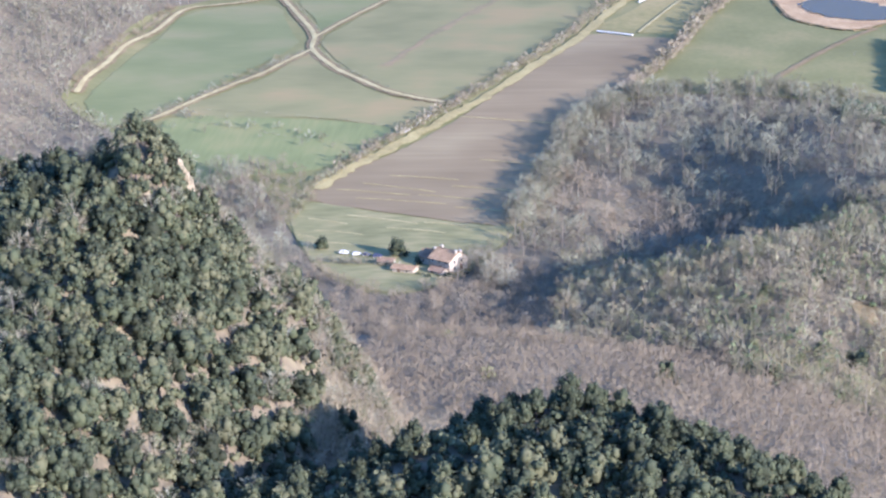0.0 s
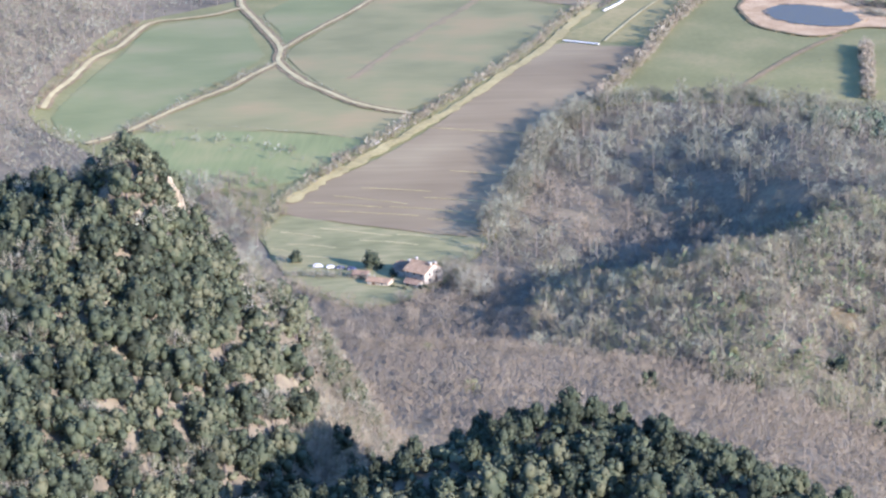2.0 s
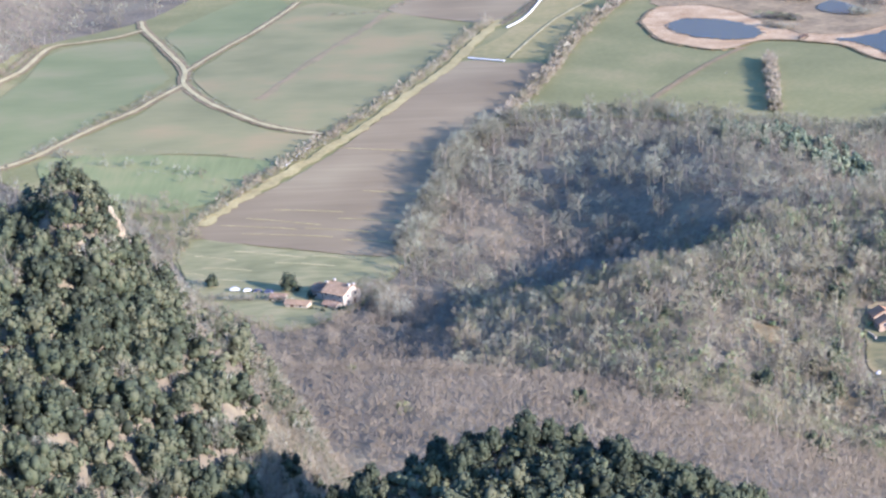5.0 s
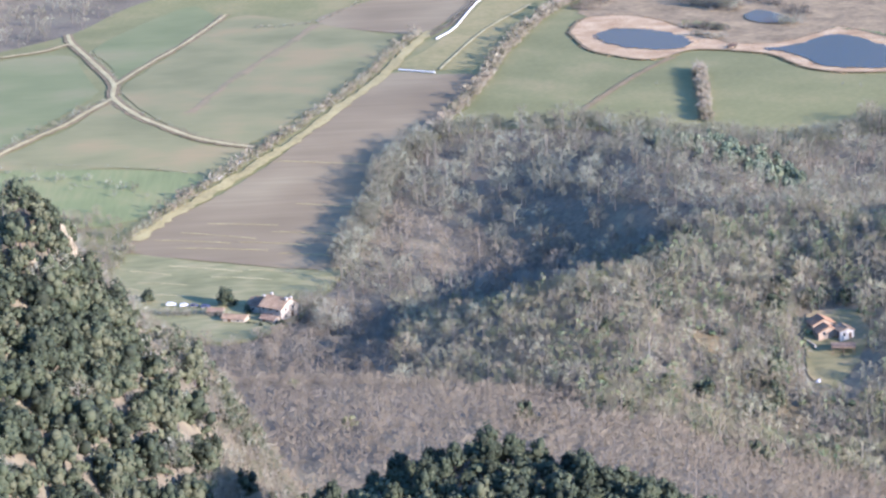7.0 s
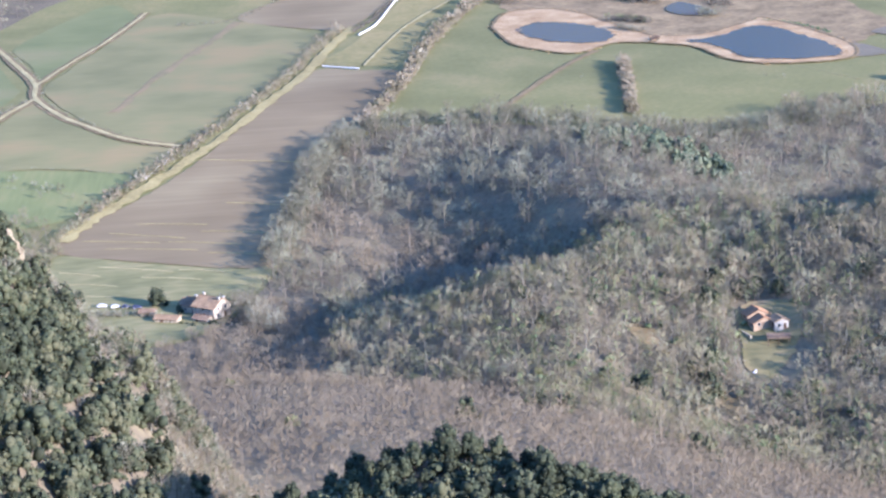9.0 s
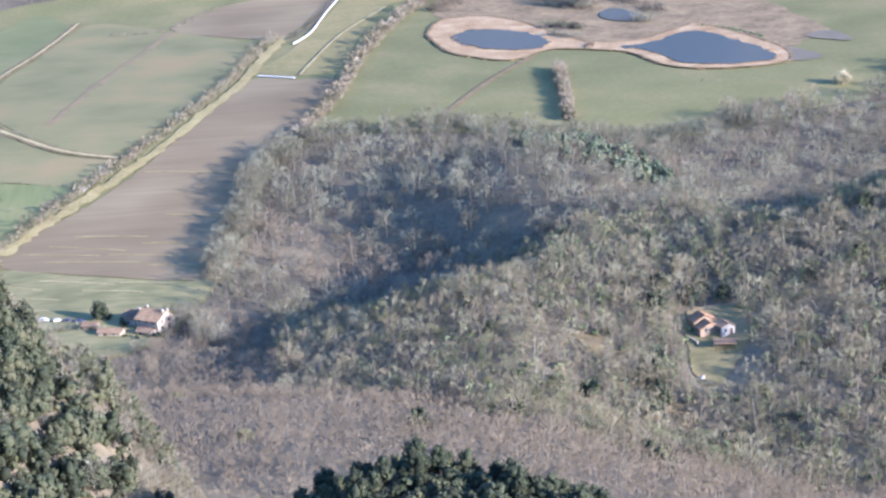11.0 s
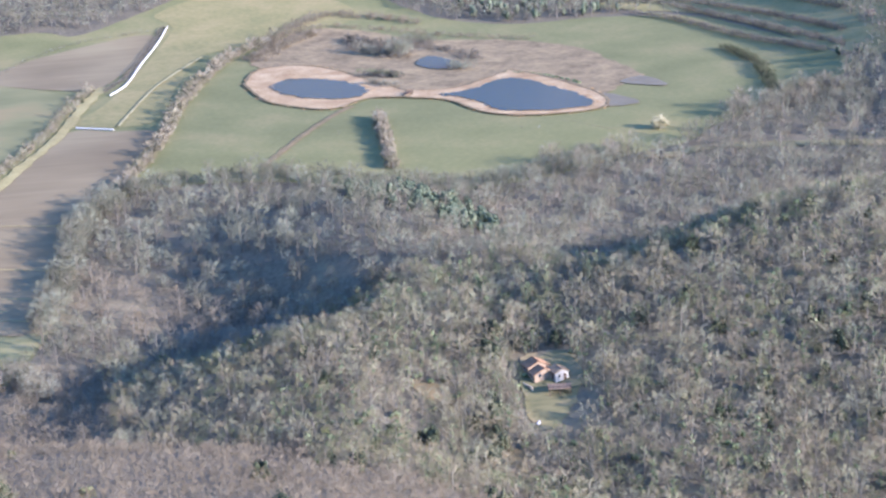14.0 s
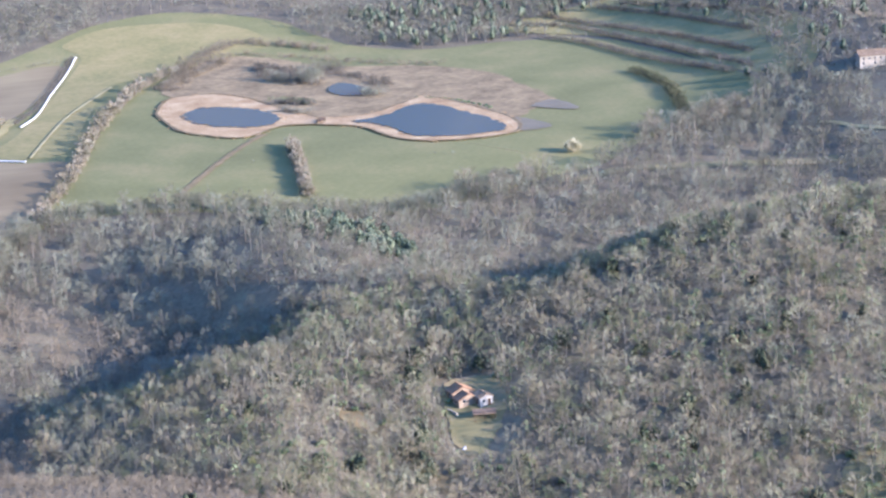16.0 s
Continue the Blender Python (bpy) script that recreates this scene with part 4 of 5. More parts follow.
hedge([(76, 701), (82, 699), (90, 697), (93, 685), (91, 668)], 2.4, 1.6, ivied, [BARK, TWIG, OLIVE], 0.6, 0.95, "ivy-grown trees behind the cottage", "tree_line")
LINES = ((-150, 905, -118, 892), (-160, 897, -128, 888), (-125, 889, -95, 880), (-150, 885, -112, 876), (-108, 872, -86, 866), (-140, 915, -110, 908), (-112, 900, -86, 893), (-104, 936, -74, 925), (-120, 1000, -70, 985))
for x0, y0, x1, y1 in LINES:
    strip("furrow", [(x0, y0), ((x0 + x1) / 2, (y0 + y1) / 2 + 0.6), (x1, y1)], 0.8, BANK, 0.62, "thin pale furrow line in the ploughed field", "furrow", 0.6)
for x0, y0, x1, y1 in ((-165, 858, -148, 850), (-150, 862, -120, 850), (-160, 842, -140, 836), (-132, 845, -108, 838), (-158, 826, -140, 822), (-118, 852, -100, 846), (-166, 836, -158, 832)):
    strip("bare_line", [(x0, y0), ((x0 + x1) / 2, (y0 + y1) / 2 + 0.8), (x1, y1)], 1.0, TRACK, 0.62, "pale worn line in the farm's rough grass", "path", 0.6)


def tree_thing(name, shape, mats, label, category, group=""):
    """A tree that can be told apart: an Empty at its foot with its trunk and its crown."""
    root = new(name)
    wood, crown, ivy = shape
    mesh_object("trunk", [tuple(v) for v in wood[0][:12]], [f for f in wood[1] if max(f) < 12], mats[0], root)
    k = len(wood[0]) - 12
    mesh_object("crown", [tuple(v) for v in wood[0][12:] + crown[0]], [tuple(i - 12 for i in f) for f in wood[1] if max(f) >= 12] + [tuple(i + k for i in f) for f in crown[1]], mats[1], root)
    if ivy[0]:
        mesh_object("ivy", [tuple(v) for v in ivy[0]], ivy[1], mats[2], root)
    return tagged(root, label, category, group)


def plant(ob, x, y, size=1.0, turn=0.0, wide=None):
    m = Matrix.LocRotScale((x, y, ground_z(x, y)), Euler((0, 0, turn)), ((wide or size), (wide or size), size))
    return m


def single(name, shape, mats, label, category, x, y, size=1.0, wide=None, turn=0.0):
    ob = tree_thing(name, shape, mats, label, category)
    ob.matrix_basis = plant(ob, x, y, size, turn, wide)
    return ob


def stand(shapes, places, mats, name, label, group):
    """Single trees of one kind: each shape built once, then copied."""
    firsts = {}
    for x, y, z, turn, wide, tall, k in places:
        m = Matrix.LocRotScale((x, y, z), Euler((0, 0, turn)), (wide, wide, tall))
        if k in firsts:
            copy_thing(firsts[k], m)
        else:
            firsts[k] = tree_thing(name, shapes[k], mats, label, "tree", group)
            firsts[k].matrix_basis = m


stand(knoll_oaks, [(x, y, z, turn, min(wide, 1.05), min(tall, 1.0), k) for x, y, z, turn, wide, tall, k in near_oaks], [OAK_BARK, OAK, OAK], "holm_oak", "dark green bushy evergreen oak on the near knoll", "evergreen oaks on the knoll")
stand(pale, pale_near, [BARK, PALE, OLIVE], "leafless_tree", "pale leafless tree in the shaded hollow", "leafless trees in the hollow")
WILLOW = material("pale_yellow_willow_twigs", [(0.34, 0.31, 0.17), (0.43, 0.39, 0.23), (0.50, 0.46, 0.29)], 0.1, 0.5)
single("willow", bare_tree(301, 6.6, 4.6, 34, 34, 0.26, 0.02), [BARK, WILLOW, OLIVE], "pale yellowish round willow alone in the pasture", "tree", 216, 1056, 1.0)
single("poplar", bare_tree(302, 13.0, 2.2, 24, 16, 0.12, 0.08, narrow=0.7), [BARK, PALE, OLIVE], "slender pale poplar rising above the wood's edge", "tree", -59, 872, 0.95)
for x, y, s in ((-200, 921, 0.9), (-196, 918, 0.8), (-190, 914, 0.85)):
    single("poplar", poplar[0], [BARK, PALE, OLIVE], "slender leafless poplar beside the green field", "tree", x, y, s)
single("bush", leafy_tree(303, 4.4, 2.6, 9, 300, 0.30), [OAK_BARK, OAK, OAK], "dark round evergreen bush in the farm's meadow", "bush", -153, 817, 1.25)
single("evergreen_tree", leafy_tree(304, 5.6, 3.4, 10, 420, 0.36), [OAK_BARK, OAK, OAK], "dark spreading evergreen tree beside the farm", "tree", -123, 807, 1.35)
single("evergreen_tree", leafy_tree(305, 7.5, 3.8, 10, 460, 0.4), [OAK_BARK, OAK, OAK], "dark evergreen oak on the open slope", "tree", 54, 636, 1.0)
yellow = single("yellow_bush", leafy_tree(306, 2.8, 2.2, 6, 190, 0.32), [BARK, material("yellow_green_leaves", [(0.15, 0.155, 0.06), (0.21, 0.21, 0.085)], 0.3, 1.0)], "bright yellow-green bush among leafless trees", "bush", 188, 676, 1.0)
for x, y, s in ((-89, 672, 1.1), (-65, 552, 1.3), (40, 593, 1.0), (6, 657, 0.9), (150, 690, 0.8), (90, 640, 0.8)):
    copy_thing(yellow, plant(yellow, x, y, s, x))
field_tree = tree_thing("field_tree", bare_tree(307, 5.0, 1.8, 12, 12, 0.10, 0.2), [BARK, PALE, OLIVE], "small pale leafless tree standing in a crop", "tree", "small trees in the fields")
field_tree.matrix_basis = plant(field_tree, -248, 985)
for x, y, s in ((-232, 978, 0.9), (-226, 1000, 0.7), (-184, 958, 1.0), (-170, 955, 0.7), (-238, 946, 0.8), (-205, 970, 0.6), (20, 1062, 1.1), (64, 1100, 0.6), (160, 1075, 0.6), (152, 1080, 0.5), (-214, 1180, 0.7), (-60, 1290, 0.8)):
    copy_thing(field_tree, plant(field_tree, x, y, s, x))

# ---- wrapped bales ----
WRAP = material("white_bale_wrap", [(0.46, 0.44, 0.40), (0.55, 0.53, 0.48)], 0.3, 1.5, rough=0.45)
bale_bm = bmesh.new()
bmesh.ops.create_cone(bale_bm, cap_ends=True, segments=14, radius1=0.52, radius2=0.52, depth=1.3, matrix=Matrix.Rotation(radians(90), 4, "Y"))
bmesh.ops.bevel(bale_bm, geom=[e for e in bale_bm.edges if abs(e.verts[0].co.x - e.verts[1].co.x) < 0.01], offset=0.12, segments=1, affect="EDGES")
first_bale = tagged(part("bale", bale_bm, WRAP, None), "white plastic-wrapped round bale in a row", "bale", "row of wrapped bales")


def bale_row(pts, gap=1.42):
    line = curve_points(pts, False, 90)
    last = None
    for (ax, ay), (bx, by) in zip(line, line[1:]):
        if last is None or math.hypot(ax - last[0], ay - last[1]) >= gap:
            last = (ax, ay)
            yield ax, ay, math.atan2(by - ay, bx - ax)


bale_spots = list(bale_row([(-63.5, 1171), (-45, 1159)])) + list(bale_row([(-44, 1256), (-34, 1286), (-23, 1350), (-10, 1412), (-3, 1448)]))
for k, (x, y, turn) in enumerate(bale_spots):
    m = pose(x + random.uniform(-0.1, 0.1), y, ground_z(x, y) + 0.92, 0, 0, math.degrees(turn))
    if k == 0:
        first_bale.matrix_basis = m
    else:
        copy_thing(first_bale, m)
for x, y in ((-140.5, 976), (-139.6, 979), (-138.7, 982), (-136.6, 988), (-135.7, 991), (-134.0, 996), (-133.0, 999), (-132.0, 1002)):
    copy_thing(first_bale, pose(x, y, ground_z(x, y) + 0.92, 0, 0, 65))

# ---- rocks on the left hill ----
def rock(x, y, w, h, seed, label, turn=0.0):
    rnd = random.Random(seed)
    bm = bmesh.new()
    bmesh.ops.create_icosphere(bm, subdivisions=3, radius=1)
    cuts = [Vector((rnd.gauss(0, 1), rnd.gauss(0, 1), rnd.gauss(0, 0.6))).normalized() for _ in range(9)]
    for v in bm.verts:
        for c in cuts:
            over = v.co.dot(c) - 0.72
            if over > 0:
                v.co -= c * over
        v.co += v.co.normalized() * 0.12 * noise.noise(v.co * 2.3 + Vector((seed, 0, 0)))
        v.co = Vector((v.co.x * w * 0.5, v.co.y * w * 0.45, v.co.z * h * 0.62))
    ob = tagged(part("rock", bm, STONE, None), label, "rock", "rocks on the hill")
    ob.matrix_basis = pose(x, y, ground_z(x, y) + h * 0.28, 0, 0, turn)
    return ob


for k, (x, y, w, h) in enumerate(((-105.4, 399, 1.8, 4.6), (-104.6, 400, 1.7, 6.0), (-103.9, 401, 1.7, 5.4), (-103.1, 402.5, 1.6, 4.6), (-102.2, 404, 1.5, 3.6), (-101.0, 406.5, 1.4, 3.0), (-109, 388, 2.4, 1.2))):
    rock(x, y, w, h, k, "pale limestone cliff rock below the hilltop", k * 40)
rock(-89.6, 437, 3.0, 8.0, 21, "pale yellowish rock pinnacle on the slope", 20)
rock(-87.6, 439, 1.8, 3.6, 22, "pale limestone boulder on the slope", 70)


# ---- buildings ----
PLASTER = material("cream_plaster", [(0.245, 0.209, 0.144), (0.331, 0.288, 0.209), (0.403, 0.360, 0.274)], 0.4, 1.2, bump=0.02)
WHITE = material("white_plaster", [(0.350, 0.327, 0.269), (0.415, 0.390, 0.330)], 0.4, 1.5, bump=0.02)
TILE = material("terracotta_tiles", [(0.179, 0.123, 0.067), (0.239, 0.168, 0.095), (0.299, 0.221, 0.131)], 0.5, 1.6, stretch=(1.0, 1.0, 0.3), bump=0.05)
TILE_RED = material("orange_tiles", [(0.207, 0.119, 0.060), (0.248, 0.147, 0.076), (0.279, 0.181, 0.099)], 0.5, 1.6, bump=0.05)
TILE_DARK = material("weathered_brown_tiles", [(0.128, 0.086, 0.054), (0.187, 0.131, 0.079), (0.255, 0.189, 0.123)], 0.5, 1.4, bump=0.05)
WOOD = material("dark_wood", [(0.07, 0.045, 0.03), (0.13, 0.085, 0.055)], 0.5, 3.0)
GLASS = material("dark_window_glass", [(0.02, 0.025, 0.03), (0.035, 0.04, 0.05)], 0.5, 1.0, rough=0.1)


def box(bm, x0, x1, y0, y1, z0, z1):
    m = Matrix.Translation(((x0 + x1) / 2, (y0 + y1) / 2, (z0 + z1) / 2)) @ Matrix.Diagonal((x1 - x0, y1 - y0, z1 - z0, 1))
    return bmesh.ops.create_cube(bm, size=1, matrix=m)["verts"]


def box_part(name, parent, mat, x0, x1, y0, y1, z0, z1, bevel=0.0, label=""):
    bm = bmesh.new()
    box(bm, x0, x1, y0, y1, z0, z1)
    if bevel:
        bmesh.ops.bevel(bm, geom=bm.edges[:], offset=bevel, segments=1, affect="EDGES")
    return part(name, bm, mat, parent, label)


def gabled_block(house, at, size, eave, rise, walls, tiles, openings=(), chimneys=(), over=0.6, down=1.6, hip=0.0):
    """A block of a house with its ridge along x: walls, roof of two slopes with tile rows, openings (side, along, height, wide, tall), chimneys (x, y)."""
    cx, cy, cz = at
    l, w = size[0] / 2, size[1] / 2
    bm = bmesh.new()
    v = [bm.verts.new((cx + x, cy + y, cz + z)) for x in (-l, l) for y, z in ((-w, -down), (w, -down), (w, eave), (0, eave + (0 if hip else rise)), (-w, eave))]
    bm.faces.new(v[:5])
    bm.faces.new(v[5:][::-1])
    for i in range(5):
        j = (i + 1) % 5
        bm.faces.new((v[i], v[5 + i], v[5 + j], v[j]))
    bmesh.ops.recalc_face_normals(bm, faces=bm.faces[:])
    wall = part("wall", bm, walls, house)
    slope = math.hypot(w, rise)
    if hip:
        bm = bmesh.new()
        low = eave - rise * over / w
        e = [bm.verts.new((cx + x * (l + over), cy + y * (w + over), cz + low + z)) for z in (0.0, 0.16) for x, y in ((-1, -1), (1, -1), (1, 1), (-1, 1))]
        r = [bm.verts.new((cx + x * (l - hip), cy, cz + eave + rise + 0.16)) for x in (-1, 1)]
        for f in ((e[3], e[2], e[1], e[0]), (e[4], e[5], r[1], r[0]), (e[6], e[7], r[0], r[1]), (e[5], e[6], r[1]), (e[7], e[4], r[0])):
            bm.faces.new(f)
        for i in range(4):
            bm.faces.new((e[i], e[(i + 1) % 4], e[4 + (i + 1) % 4], e[4 + i]))
        bmesh.ops.recalc_face_normals(bm, faces=bm.faces[:])
        part("roof", bm, tiles, house)
    for side in () if hip else (-1, 1):
        bm = bmesh.new()
        n = Vector((0, side * rise, w)).normalized()
        d = Vector((0, side * w, -rise)).normalized()
        top = Vector((cx, cy, cz + eave + rise)) + n * 0.03
        long = slope + over
        corners = [top + Vector((-l - over, 0, 0)), top + Vector((l + over, 0, 0)), top + Vector((l + over, 0, 0)) + d * long, top + Vector((-l - over, 0, 0)) + d * long]
        low = [bm.verts.new(c) for c in corners]
        high = [bm.verts.new(c + n * 0.16) for c in corners]
        bm.faces.new(low)
        bm.faces.new(high)
        for i in range(4):
            bm.faces.new((low[i], low[(i + 1) % 4], high[(i + 1) % 4], high[i]))
        bmesh.ops.recalc_face_normals(bm, faces=bm.faces[:])
        roof = part("roof", bm, tiles, house)
        rows_bm = bmesh.new()
        count = int((2 * l + 2 * over) / 0.42)
        for i in range(count):
            a = top + n * 0.15 + Vector((-l - over + 0.2 + i * 0.42, 0, 0))
            ring = [(-0.11, 0.0), (0.0, 0.09), (0.11, 0.0)]
            ends = [[rows_bm.verts.new(p + Vector((x, 0, 0)) + n * z) for x, z in ring] for p in (a, a + d * long)]
            for q in range(2):
                rows_bm.faces.new((ends[0][q], ends[0][q + 1], ends[1][q + 1], ends[1][q]))
        part("tiling", rows_bm, tiles, roof)
    bm = bmesh.new()
    box(bm, cx - l - over + (hip + over if hip else 0), cx + l + over - (hip + over if hip else 0), cy - 0.14, cy + 0.14, cz + eave + rise + 0.1, cz + eave + rise + 0.3)
    part("ridge", bm, tiles, house)
    for side, along_wall, z, wide, tall in openings:
        door = z < 0.3
        kind = "door" if door else "window"
        if side in "fb":
            s = -1 if side == "f" else 1
            frame_box = (cx + along_wall - wide / 2, cx + along_wall + wide / 2, cy + s * w - 0.05, cy + s * w + 0.05, cz + z, cz + z + tall)
            pane_box = (frame_box[0] + 0.08, frame_box[1] - 0.08, cy + s * w - 0.07, cy + s * w + 0.07, cz + z + 0.08, cz + z + tall - 0.08)
        else:
            s = -1 if side == "l" else 1
            frame_box = (cx + s * l - 0.05, cx + s * l + 0.05, cy + along_wall - wide / 2, cy + along_wall + wide / 2, cz + z, cz + z + tall)
            pane_box = (cx + s * l - 0.07, cx + s * l + 0.07, frame_box[2] + 0.08, frame_box[3] - 0.08, cz + z + 0.08, cz + z + tall - 0.08)
        made = box_part(kind, house, WOOD if door else WHITE, *frame_box)
        box_part("panel" if door else "pane", made, WOOD if door else GLASS, *pane_box)
    for x, y in chimneys:
        z = cz + eave + rise * (1 - abs(y) / w)
        chimney = box_part("chimney", house, walls, cx + x - 0.4, cx + x + 0.4, cy + y - 0.4, cy + y + 0.4, z - 0.4, z + 1.1, 0.03)
        box_part("cap", chimney, WHITE, cx + x - 0.52, cx + x + 0.52, cy + y - 0.52, cy + y + 0.52, z + 1.1, z + 1.28, 0.03)
    return wall


def house_root(name, x, y, turn, label, category="house"):
    root = new(name)
    root.matrix_basis = pose(x, y, ground_z(x, y), 0, 0, turn)
    return tagged(root, label, category)


farm = house_root("farmhouse", -101.8, 791.5, -38, "old stone farmhouse with terracotta roofs and lower wings")
gabled_block(farm, (0, 0, 0.4), (10.0, 9.6), 4.3, 2.7, PLASTER, TILE,
             [("r", -2.2, 3.0, 0.9, 1.3), ("r", 1.6, 3.0, 0.9, 1.3), ("r", -2.2, 0.7, 0.9, 1.3), ("r", 1.4, 0.0, 1.1, 2.1), ("f", -3.4, 3.0, 0.9, 1.3), ("f", 0.0, 3.0, 0.9, 1.3),
              ("f", 3.4, 3.0, 0.9, 1.3), ("f", -3.0, 0.8, 0.9, 1.2), ("f", 0.4, 0.0, 1.2, 2.1), ("f", 3.4, 0.8, 0.9, 1.2)], [(-3.6, 0.4), (4.6, -1.0), (4.4, 1.8)])
gabled_block(farm, (-8.8, 1.6, 0.3), (7.6, 7.5), 3.0, 2.0, PLASTER, TILE_DARK, [("f", -2.2, 0.9, 0.9, 1.1), ("f", 1.8, 0.0, 1.6, 2.1)], [(-0.4, 0.6)])
gabled_block(farm, (-15.0, 4.4, 0.2), (4.6, 4.6), 2.3, 1.0, WHITE, TILE, [("f", 0, 0.0, 2.0, 2.0)])
gabled_block(farm, (1.6, -7.0, -0.2), (6.0, 3.6), 1.9, 0.9, PLASTER, TILE_DARK, [("f", -1.5, 0.0, 1.2, 1.7), ("r", 0, 0.8, 0.8, 0.9)])
outhouse = house_root("outhouse", -117.5, 787.5, -20, "low outbuilding with a bleached tile roof beside the farmhouse", "shed")
gabled_block(outhouse, (0, 0, 0), (8.5, 4.2), 1.8, 0.8, PLASTER, TILE, [("f", -1.6, 0.0, 1.4, 1.6), ("f", 1.8, 0.7, 0.8, 0.8)])
shed = house_root("shed", -125.5, 796.5, -12, "small farm shed with a weathered brown tile roof", "shed")
gabled_block(shed, (0, 0, 0), (5.2, 3.6), 1.9, 0.8, PLASTER, TILE_DARK, [("f", 0.6, 0.0, 1.2, 1.6), ("r", 0, 0.8, 0.7, 0.8)])

cottage = house_root("cottage", 79.0, 684.0, -77, "small white cottage with orange tile roofs on the wooded spur")
PEACH = material("peach_plaster", [(0.235, 0.174, 0.109), (0.290, 0.227, 0.148)], 0.4, 1.5, bump=0.02)
gabled_block(cottage, (-4.0, 0, 0.8), (5.4, 7.4), 1.9, 1.8, PEACH, TILE_RED, [("l", -1.4, 0.7, 0.9, 1.1), ("f", 0.0, 0.7, 0.9, 1.1)], over=0.35)
gabled_block(cottage, (1.2, -0.3, 0.2), (5.0, 7.2), 1.5, 1.7, PEACH, TILE_RED, [("r", -1.8, 0.7, 0.9, 1.1), ("f", 0.4, 0.3, 0.9, 1.0)], over=0.3)
gabled_block(cottage, (4.6, 4.2, 0.0), (5.2, 4.6), 2.6, 0.9, WHITE, TILE, [("r", -1.0, 0.9, 0.8, 1.1), ("r", 1.0, 0.0, 0.9, 2.0), ("b", 0, 1.0, 0.9, 1.2), ("f", 0.5, 0.0, 1.6, 2.1)], over=0.4)
pergola = tagged(new("pergola"), "brown tiled pergola roof in front of the cottage", "pergola")
pergola.matrix_basis = pose(82.4, 671.6, ground_z(82.4, 671.6), 0, 0, -8)
for x in (-3.2, 0.0, 3.2):
    for y in (-1.6, 1.6):
        box_part("post", pergola, WOOD, x - 0.09, x + 0.09, y - 0.09, y + 0.09, -1.2, 2.2)
bm = bmesh.new()
box(bm, -3.7, 3.7, -2.0, 2.0, 2.2, 2.36)
for v in bm.verts:
    v.co.z += 0.12 * (v.co.y + 2.0)
part("roof", bm, TILE_DARK, pergola)
for k in range(12):
    x = -3.5 + k * 0.636
    box_part("batten", pergola, TILE, x - 0.06, x + 0.06, -2.0, 2.0, 2.62, 2.70)
wall_bm = bmesh.new()
box(wall_bm, -4.6, 4.6, -0.25, 0.25, -1.2, 0.7)
garden_wall = tagged(part("garden_wall", wall_bm, PLASTER, None), "low pale garden wall below the cottage", "wall")
garden_wall.matrix_basis = pose(73.0, 680.0, ground_z(73.0, 680.0), 0, 0, -72)

tarp_bm = bmesh.new()
box(tarp_bm, -0.6, 0.6, -1.5, 1.5, 0.0, 0.8)
bmesh.ops.bevel(tarp_bm, geom=tarp_bm.edges[:], offset=0.3, segments=2, affect="EDGES")
for v in tarp_bm.verts:
    v.co.z += 0.12 * noise.noise(v.co * 1.7)
tarp = tagged(part("tarpaulin", tarp_bm, WRAP, None), "white tarpaulin over a heap in the glade", "tarpaulin")
tarp.matrix_basis = pose(72.5, 657.5, ground_z(72.5, 657.5) - 0.1, 0, 0, -25)

hedge([(377, 1094), (385, 1090), (397, 1090), (410, 1091), (420, 1094)], 3.4, 3.0, bare, [BARK, SHADED_DARK_TWIG, OLIVE], 0.5, 0.8, "dark leafless trees in front of the villa", "tree_line")
villa = house_root("villa", 394.0, 1105.0, -8, "pale villa with a bleached tile roof among dark trees")
gabled_block(villa, (0, 0, 0.4), (20.0, 10.0), 5.2, 2.2, PLASTER, TILE, [("f", x, 3.0, 1.0, 1.4) for x in (-8, -5, -2, 1, 4)] + [("f", x, 0.6, 1.1, 1.6) for x in (-8, -2, 4)] + [("l", -2, 3.0, 1.0, 1.4), ("l", 2, 3.0, 1.0, 1.4)], [(-5, 1.0)])
gabled_block(villa, (14.0, 6.0, 2.0), (9.0, 8.0), 6.0, 1.8, PLASTER, TILE, [("f", 0, 3.4, 1.0, 1.4)])
hut = house_root("hut", 383.0, 1225.0, 10, "small pale hut among bare trees", "hut")
gabled_block(hut, (0, 0, 0), (4.2, 3.4), 2.2, 0.9, PLASTER, TILE_DARK, [("f", -1, 0.7, 0.8, 0.9), ("f", 1.0, 0, 0.9, 1.8)])
cabin = house_root("cabin", 307.0, 1013.0, 0, "small pale cabin hidden in the bare wood", "cabin")
gabled_block(cabin, (0, 0, 0), (2.6, 2.4), 2.0, 0.5, PLASTER, TILE_DARK, [("f", 0, 0.9, 0.9, 1.0)])

# ---- bridge between the ponds ----
bridge = tagged(new("footbridge"), "small dark wooden footbridge between the two ponds", "bridge")
bridge.matrix_basis = pose(112, 1185, 1.6, 0, 0, 60)
box_part("deck", bridge, WOOD, -4.0, 4.0, -1.0, 1.0, 0.6, 0.8)
for x in (-3.6, 0.0, 3.6):
    for y in (-0.95, 0.95):
        box_part("post", bridge, WOOD, x - 0.1, x + 0.1, y - 0.1, y + 0.1, -1.6, 1.9)
for y in (-0.95, 0.95):
    box_part("rail", bridge, WOOD, -4.0, 4.0, y - 0.06, y + 0.06, 1.7, 1.85)

# ---- parked cars ----
RUBBER = material("tyre_rubber", [(0.015, 0.015, 0.015), (0.03, 0.03, 0.03)], 1.0, 5.0)


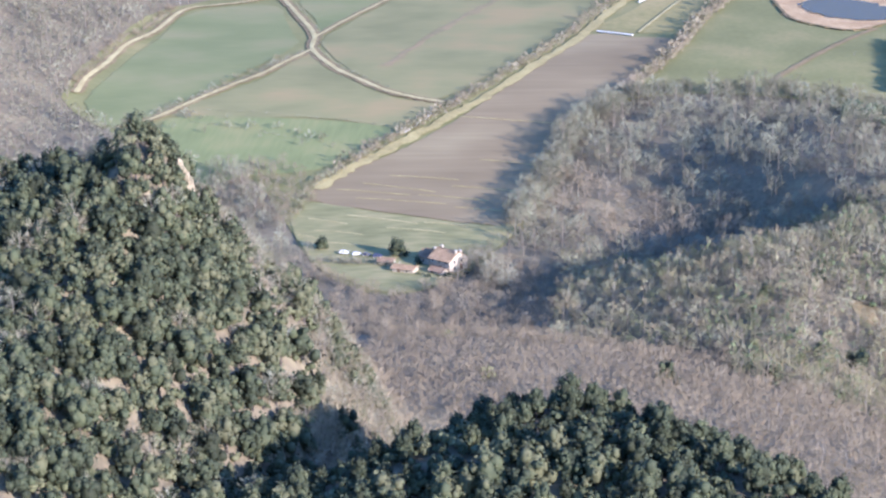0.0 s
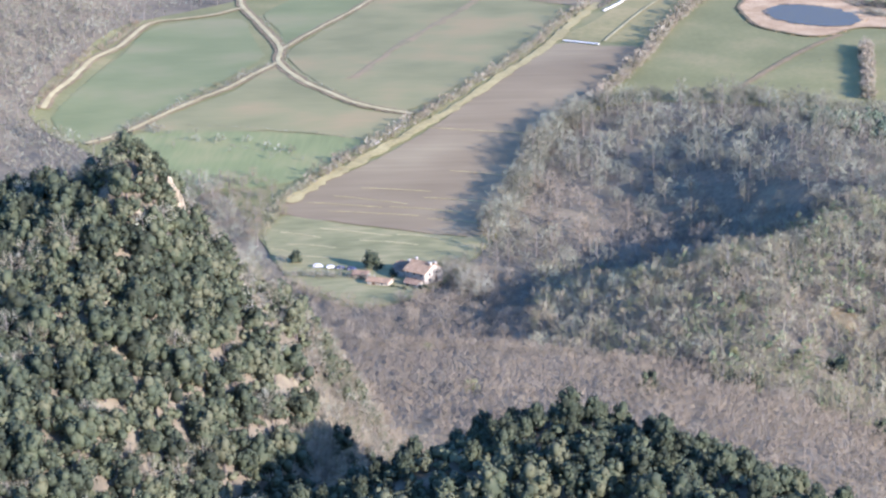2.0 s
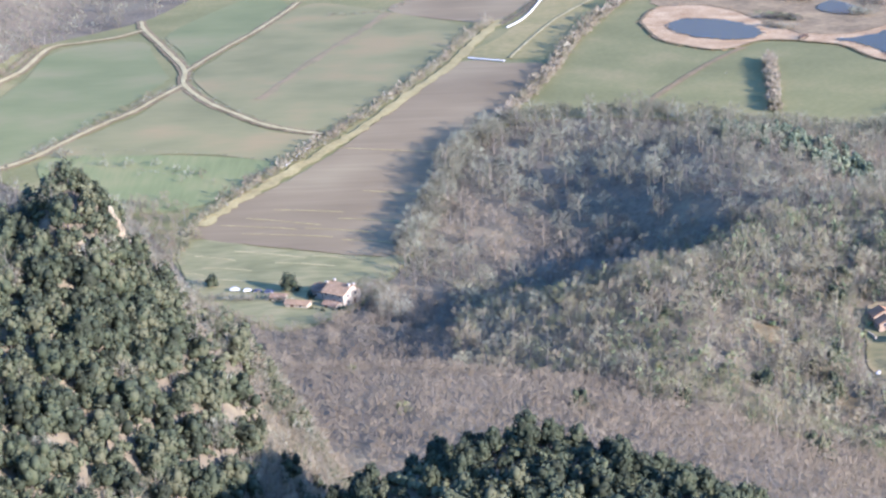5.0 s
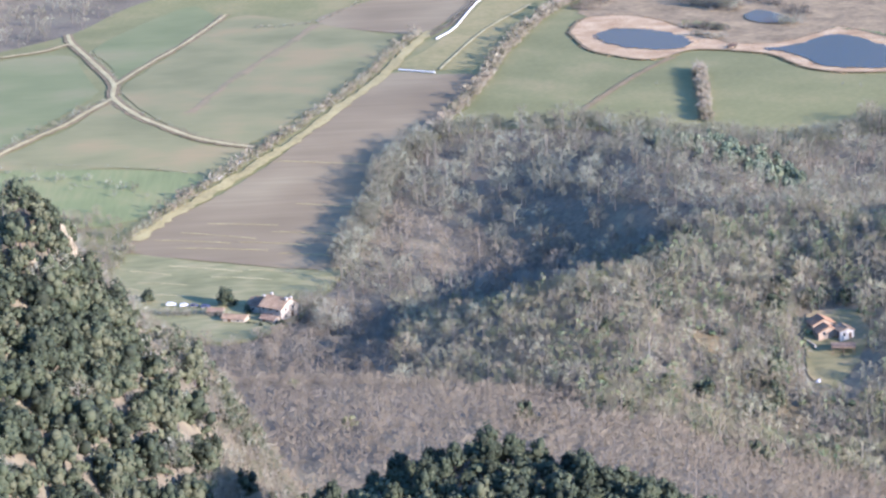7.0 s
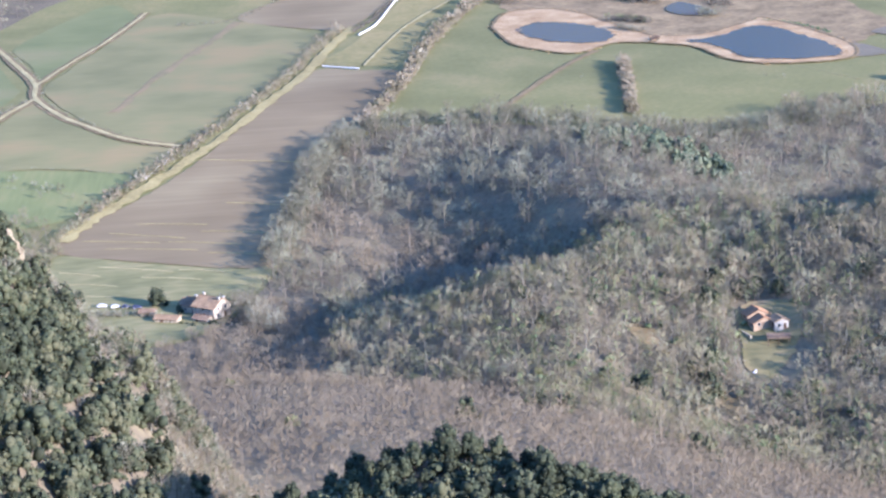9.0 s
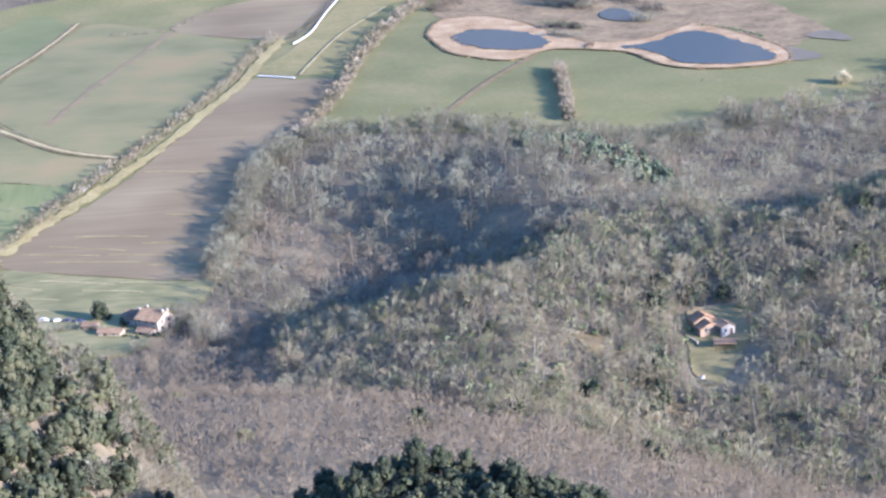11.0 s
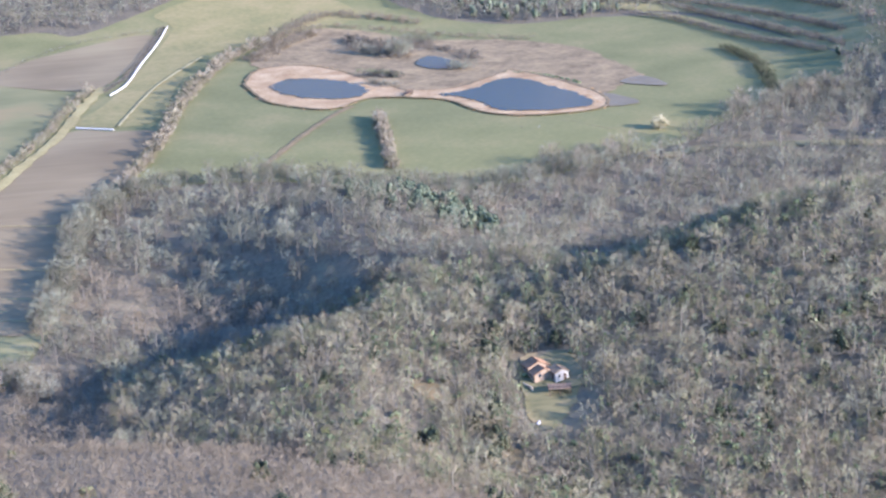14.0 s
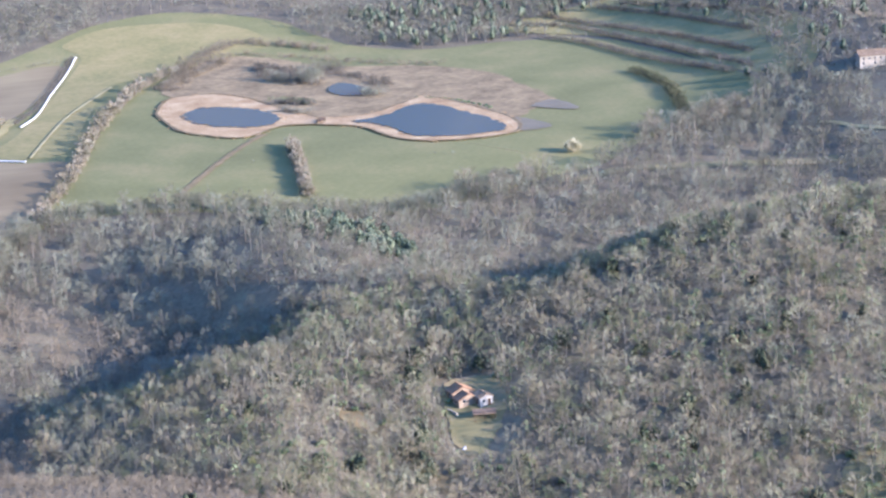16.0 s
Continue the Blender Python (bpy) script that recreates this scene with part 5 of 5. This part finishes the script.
def car(paint, label):
    root = tagged(new("car"), label, "car", "cars parked at the farm")
    bm = bmesh.new()
    profile = [(-2.05, 0.35), (2.05, 0.35), (2.1, 0.75), (1.2, 0.95), (0.55, 1.42), (-1.2, 1.46), (-1.9, 1.0), (-2.1, 0.8)]
    a = [bm.verts.new((x, -0.85, z)) for x, z in profile]
    b = [bm.verts.new((x, 0.85, z)) for x, z in profile]
    bm.faces.new(a)
    bm.faces.new(b[::-1])
    for i in range(8):
        j = (i + 1) % 8
        bm.faces.new((a[j], a[i], b[i], b[j]))
    bmesh.ops.recalc_face_normals(bm, faces=bm.faces[:])
    bmesh.ops.bevel(bm, geom=bm.edges[:], offset=0.07, segments=2, affect="EDGES")
    part("body", bm, paint, root)
    for y in (-0.87, 0.87):
        bm = bmesh.new()
        quad = [bm.verts.new(p) for p in ((-1.5, y, 1.0), (0.85, y, 1.0), (0.45, y, 1.34), (-1.1, y, 1.36))]
        bm.faces.new(quad)
        bmesh.ops.solidify(bm, geom=bm.faces[:], thickness=0.02)
        part("side_window", bm, GLASS, root)
    for x in (-1.3, 1.3):
        for y in (-0.8, 0.8):
            bm = bmesh.new()
            bmesh.ops.create_cone(bm, cap_ends=True, segments=14, radius1=0.33, radius2=0.33, depth=0.22, matrix=Matrix.Translation((x, y, 0.33)) @ Matrix.Rotation(radians(90), 4, "X"))
            wheel = part("wheel", bm, RUBBER, root)
            bm = bmesh.new()
            bmesh.ops.create_cone(bm, cap_ends=True, segments=10, radius1=0.19, radius2=0.19, depth=0.25, matrix=Matrix.Translation((x, y, 0.33)) @ Matrix.Rotation(radians(90), 4, "X"))
            part("rim", bm, WRAP, wheel)
    return root


CAR_WHITE = material("white_car_paint", [(0.58, 0.58, 0.58), (0.62, 0.62, 0.62)], 1.0, 4.0, rough=0.3)
CAR_BLUE = material("dark_blue_car_paint", [(0.03, 0.04, 0.08), (0.05, 0.06, 0.11)], 1.0, 4.0, rough=0.3)
white_car = car(CAR_WHITE, "white car parked on the grass beside the farm")
white_car.matrix_basis = pose(-143.5, 810.0, ground_z(-143.5, 810.0) + 0.52, 0, 0, -8) @ Matrix.Scale(0.88, 4)
copy_thing(white_car, pose(-138.5, 808.5, ground_z(-138.5, 808.5) + 0.52, 0, 0, 12) @ Matrix.Scale(0.88, 4))
blue_car = car(CAR_BLUE, "dark blue car parked beside white cars")
blue_car.matrix_basis = pose(-130.2, 805.6, ground_z(-130.2, 805.6) + 0.52, 0, 0, 8) @ Matrix.Scale(0.88, 4)
copy_thing(blue_car, pose(-134.6, 807.4, ground_z(-134.6, 807.4) + 0.52, 0, 0, -4) @ Matrix.Scale(0.88, 4))
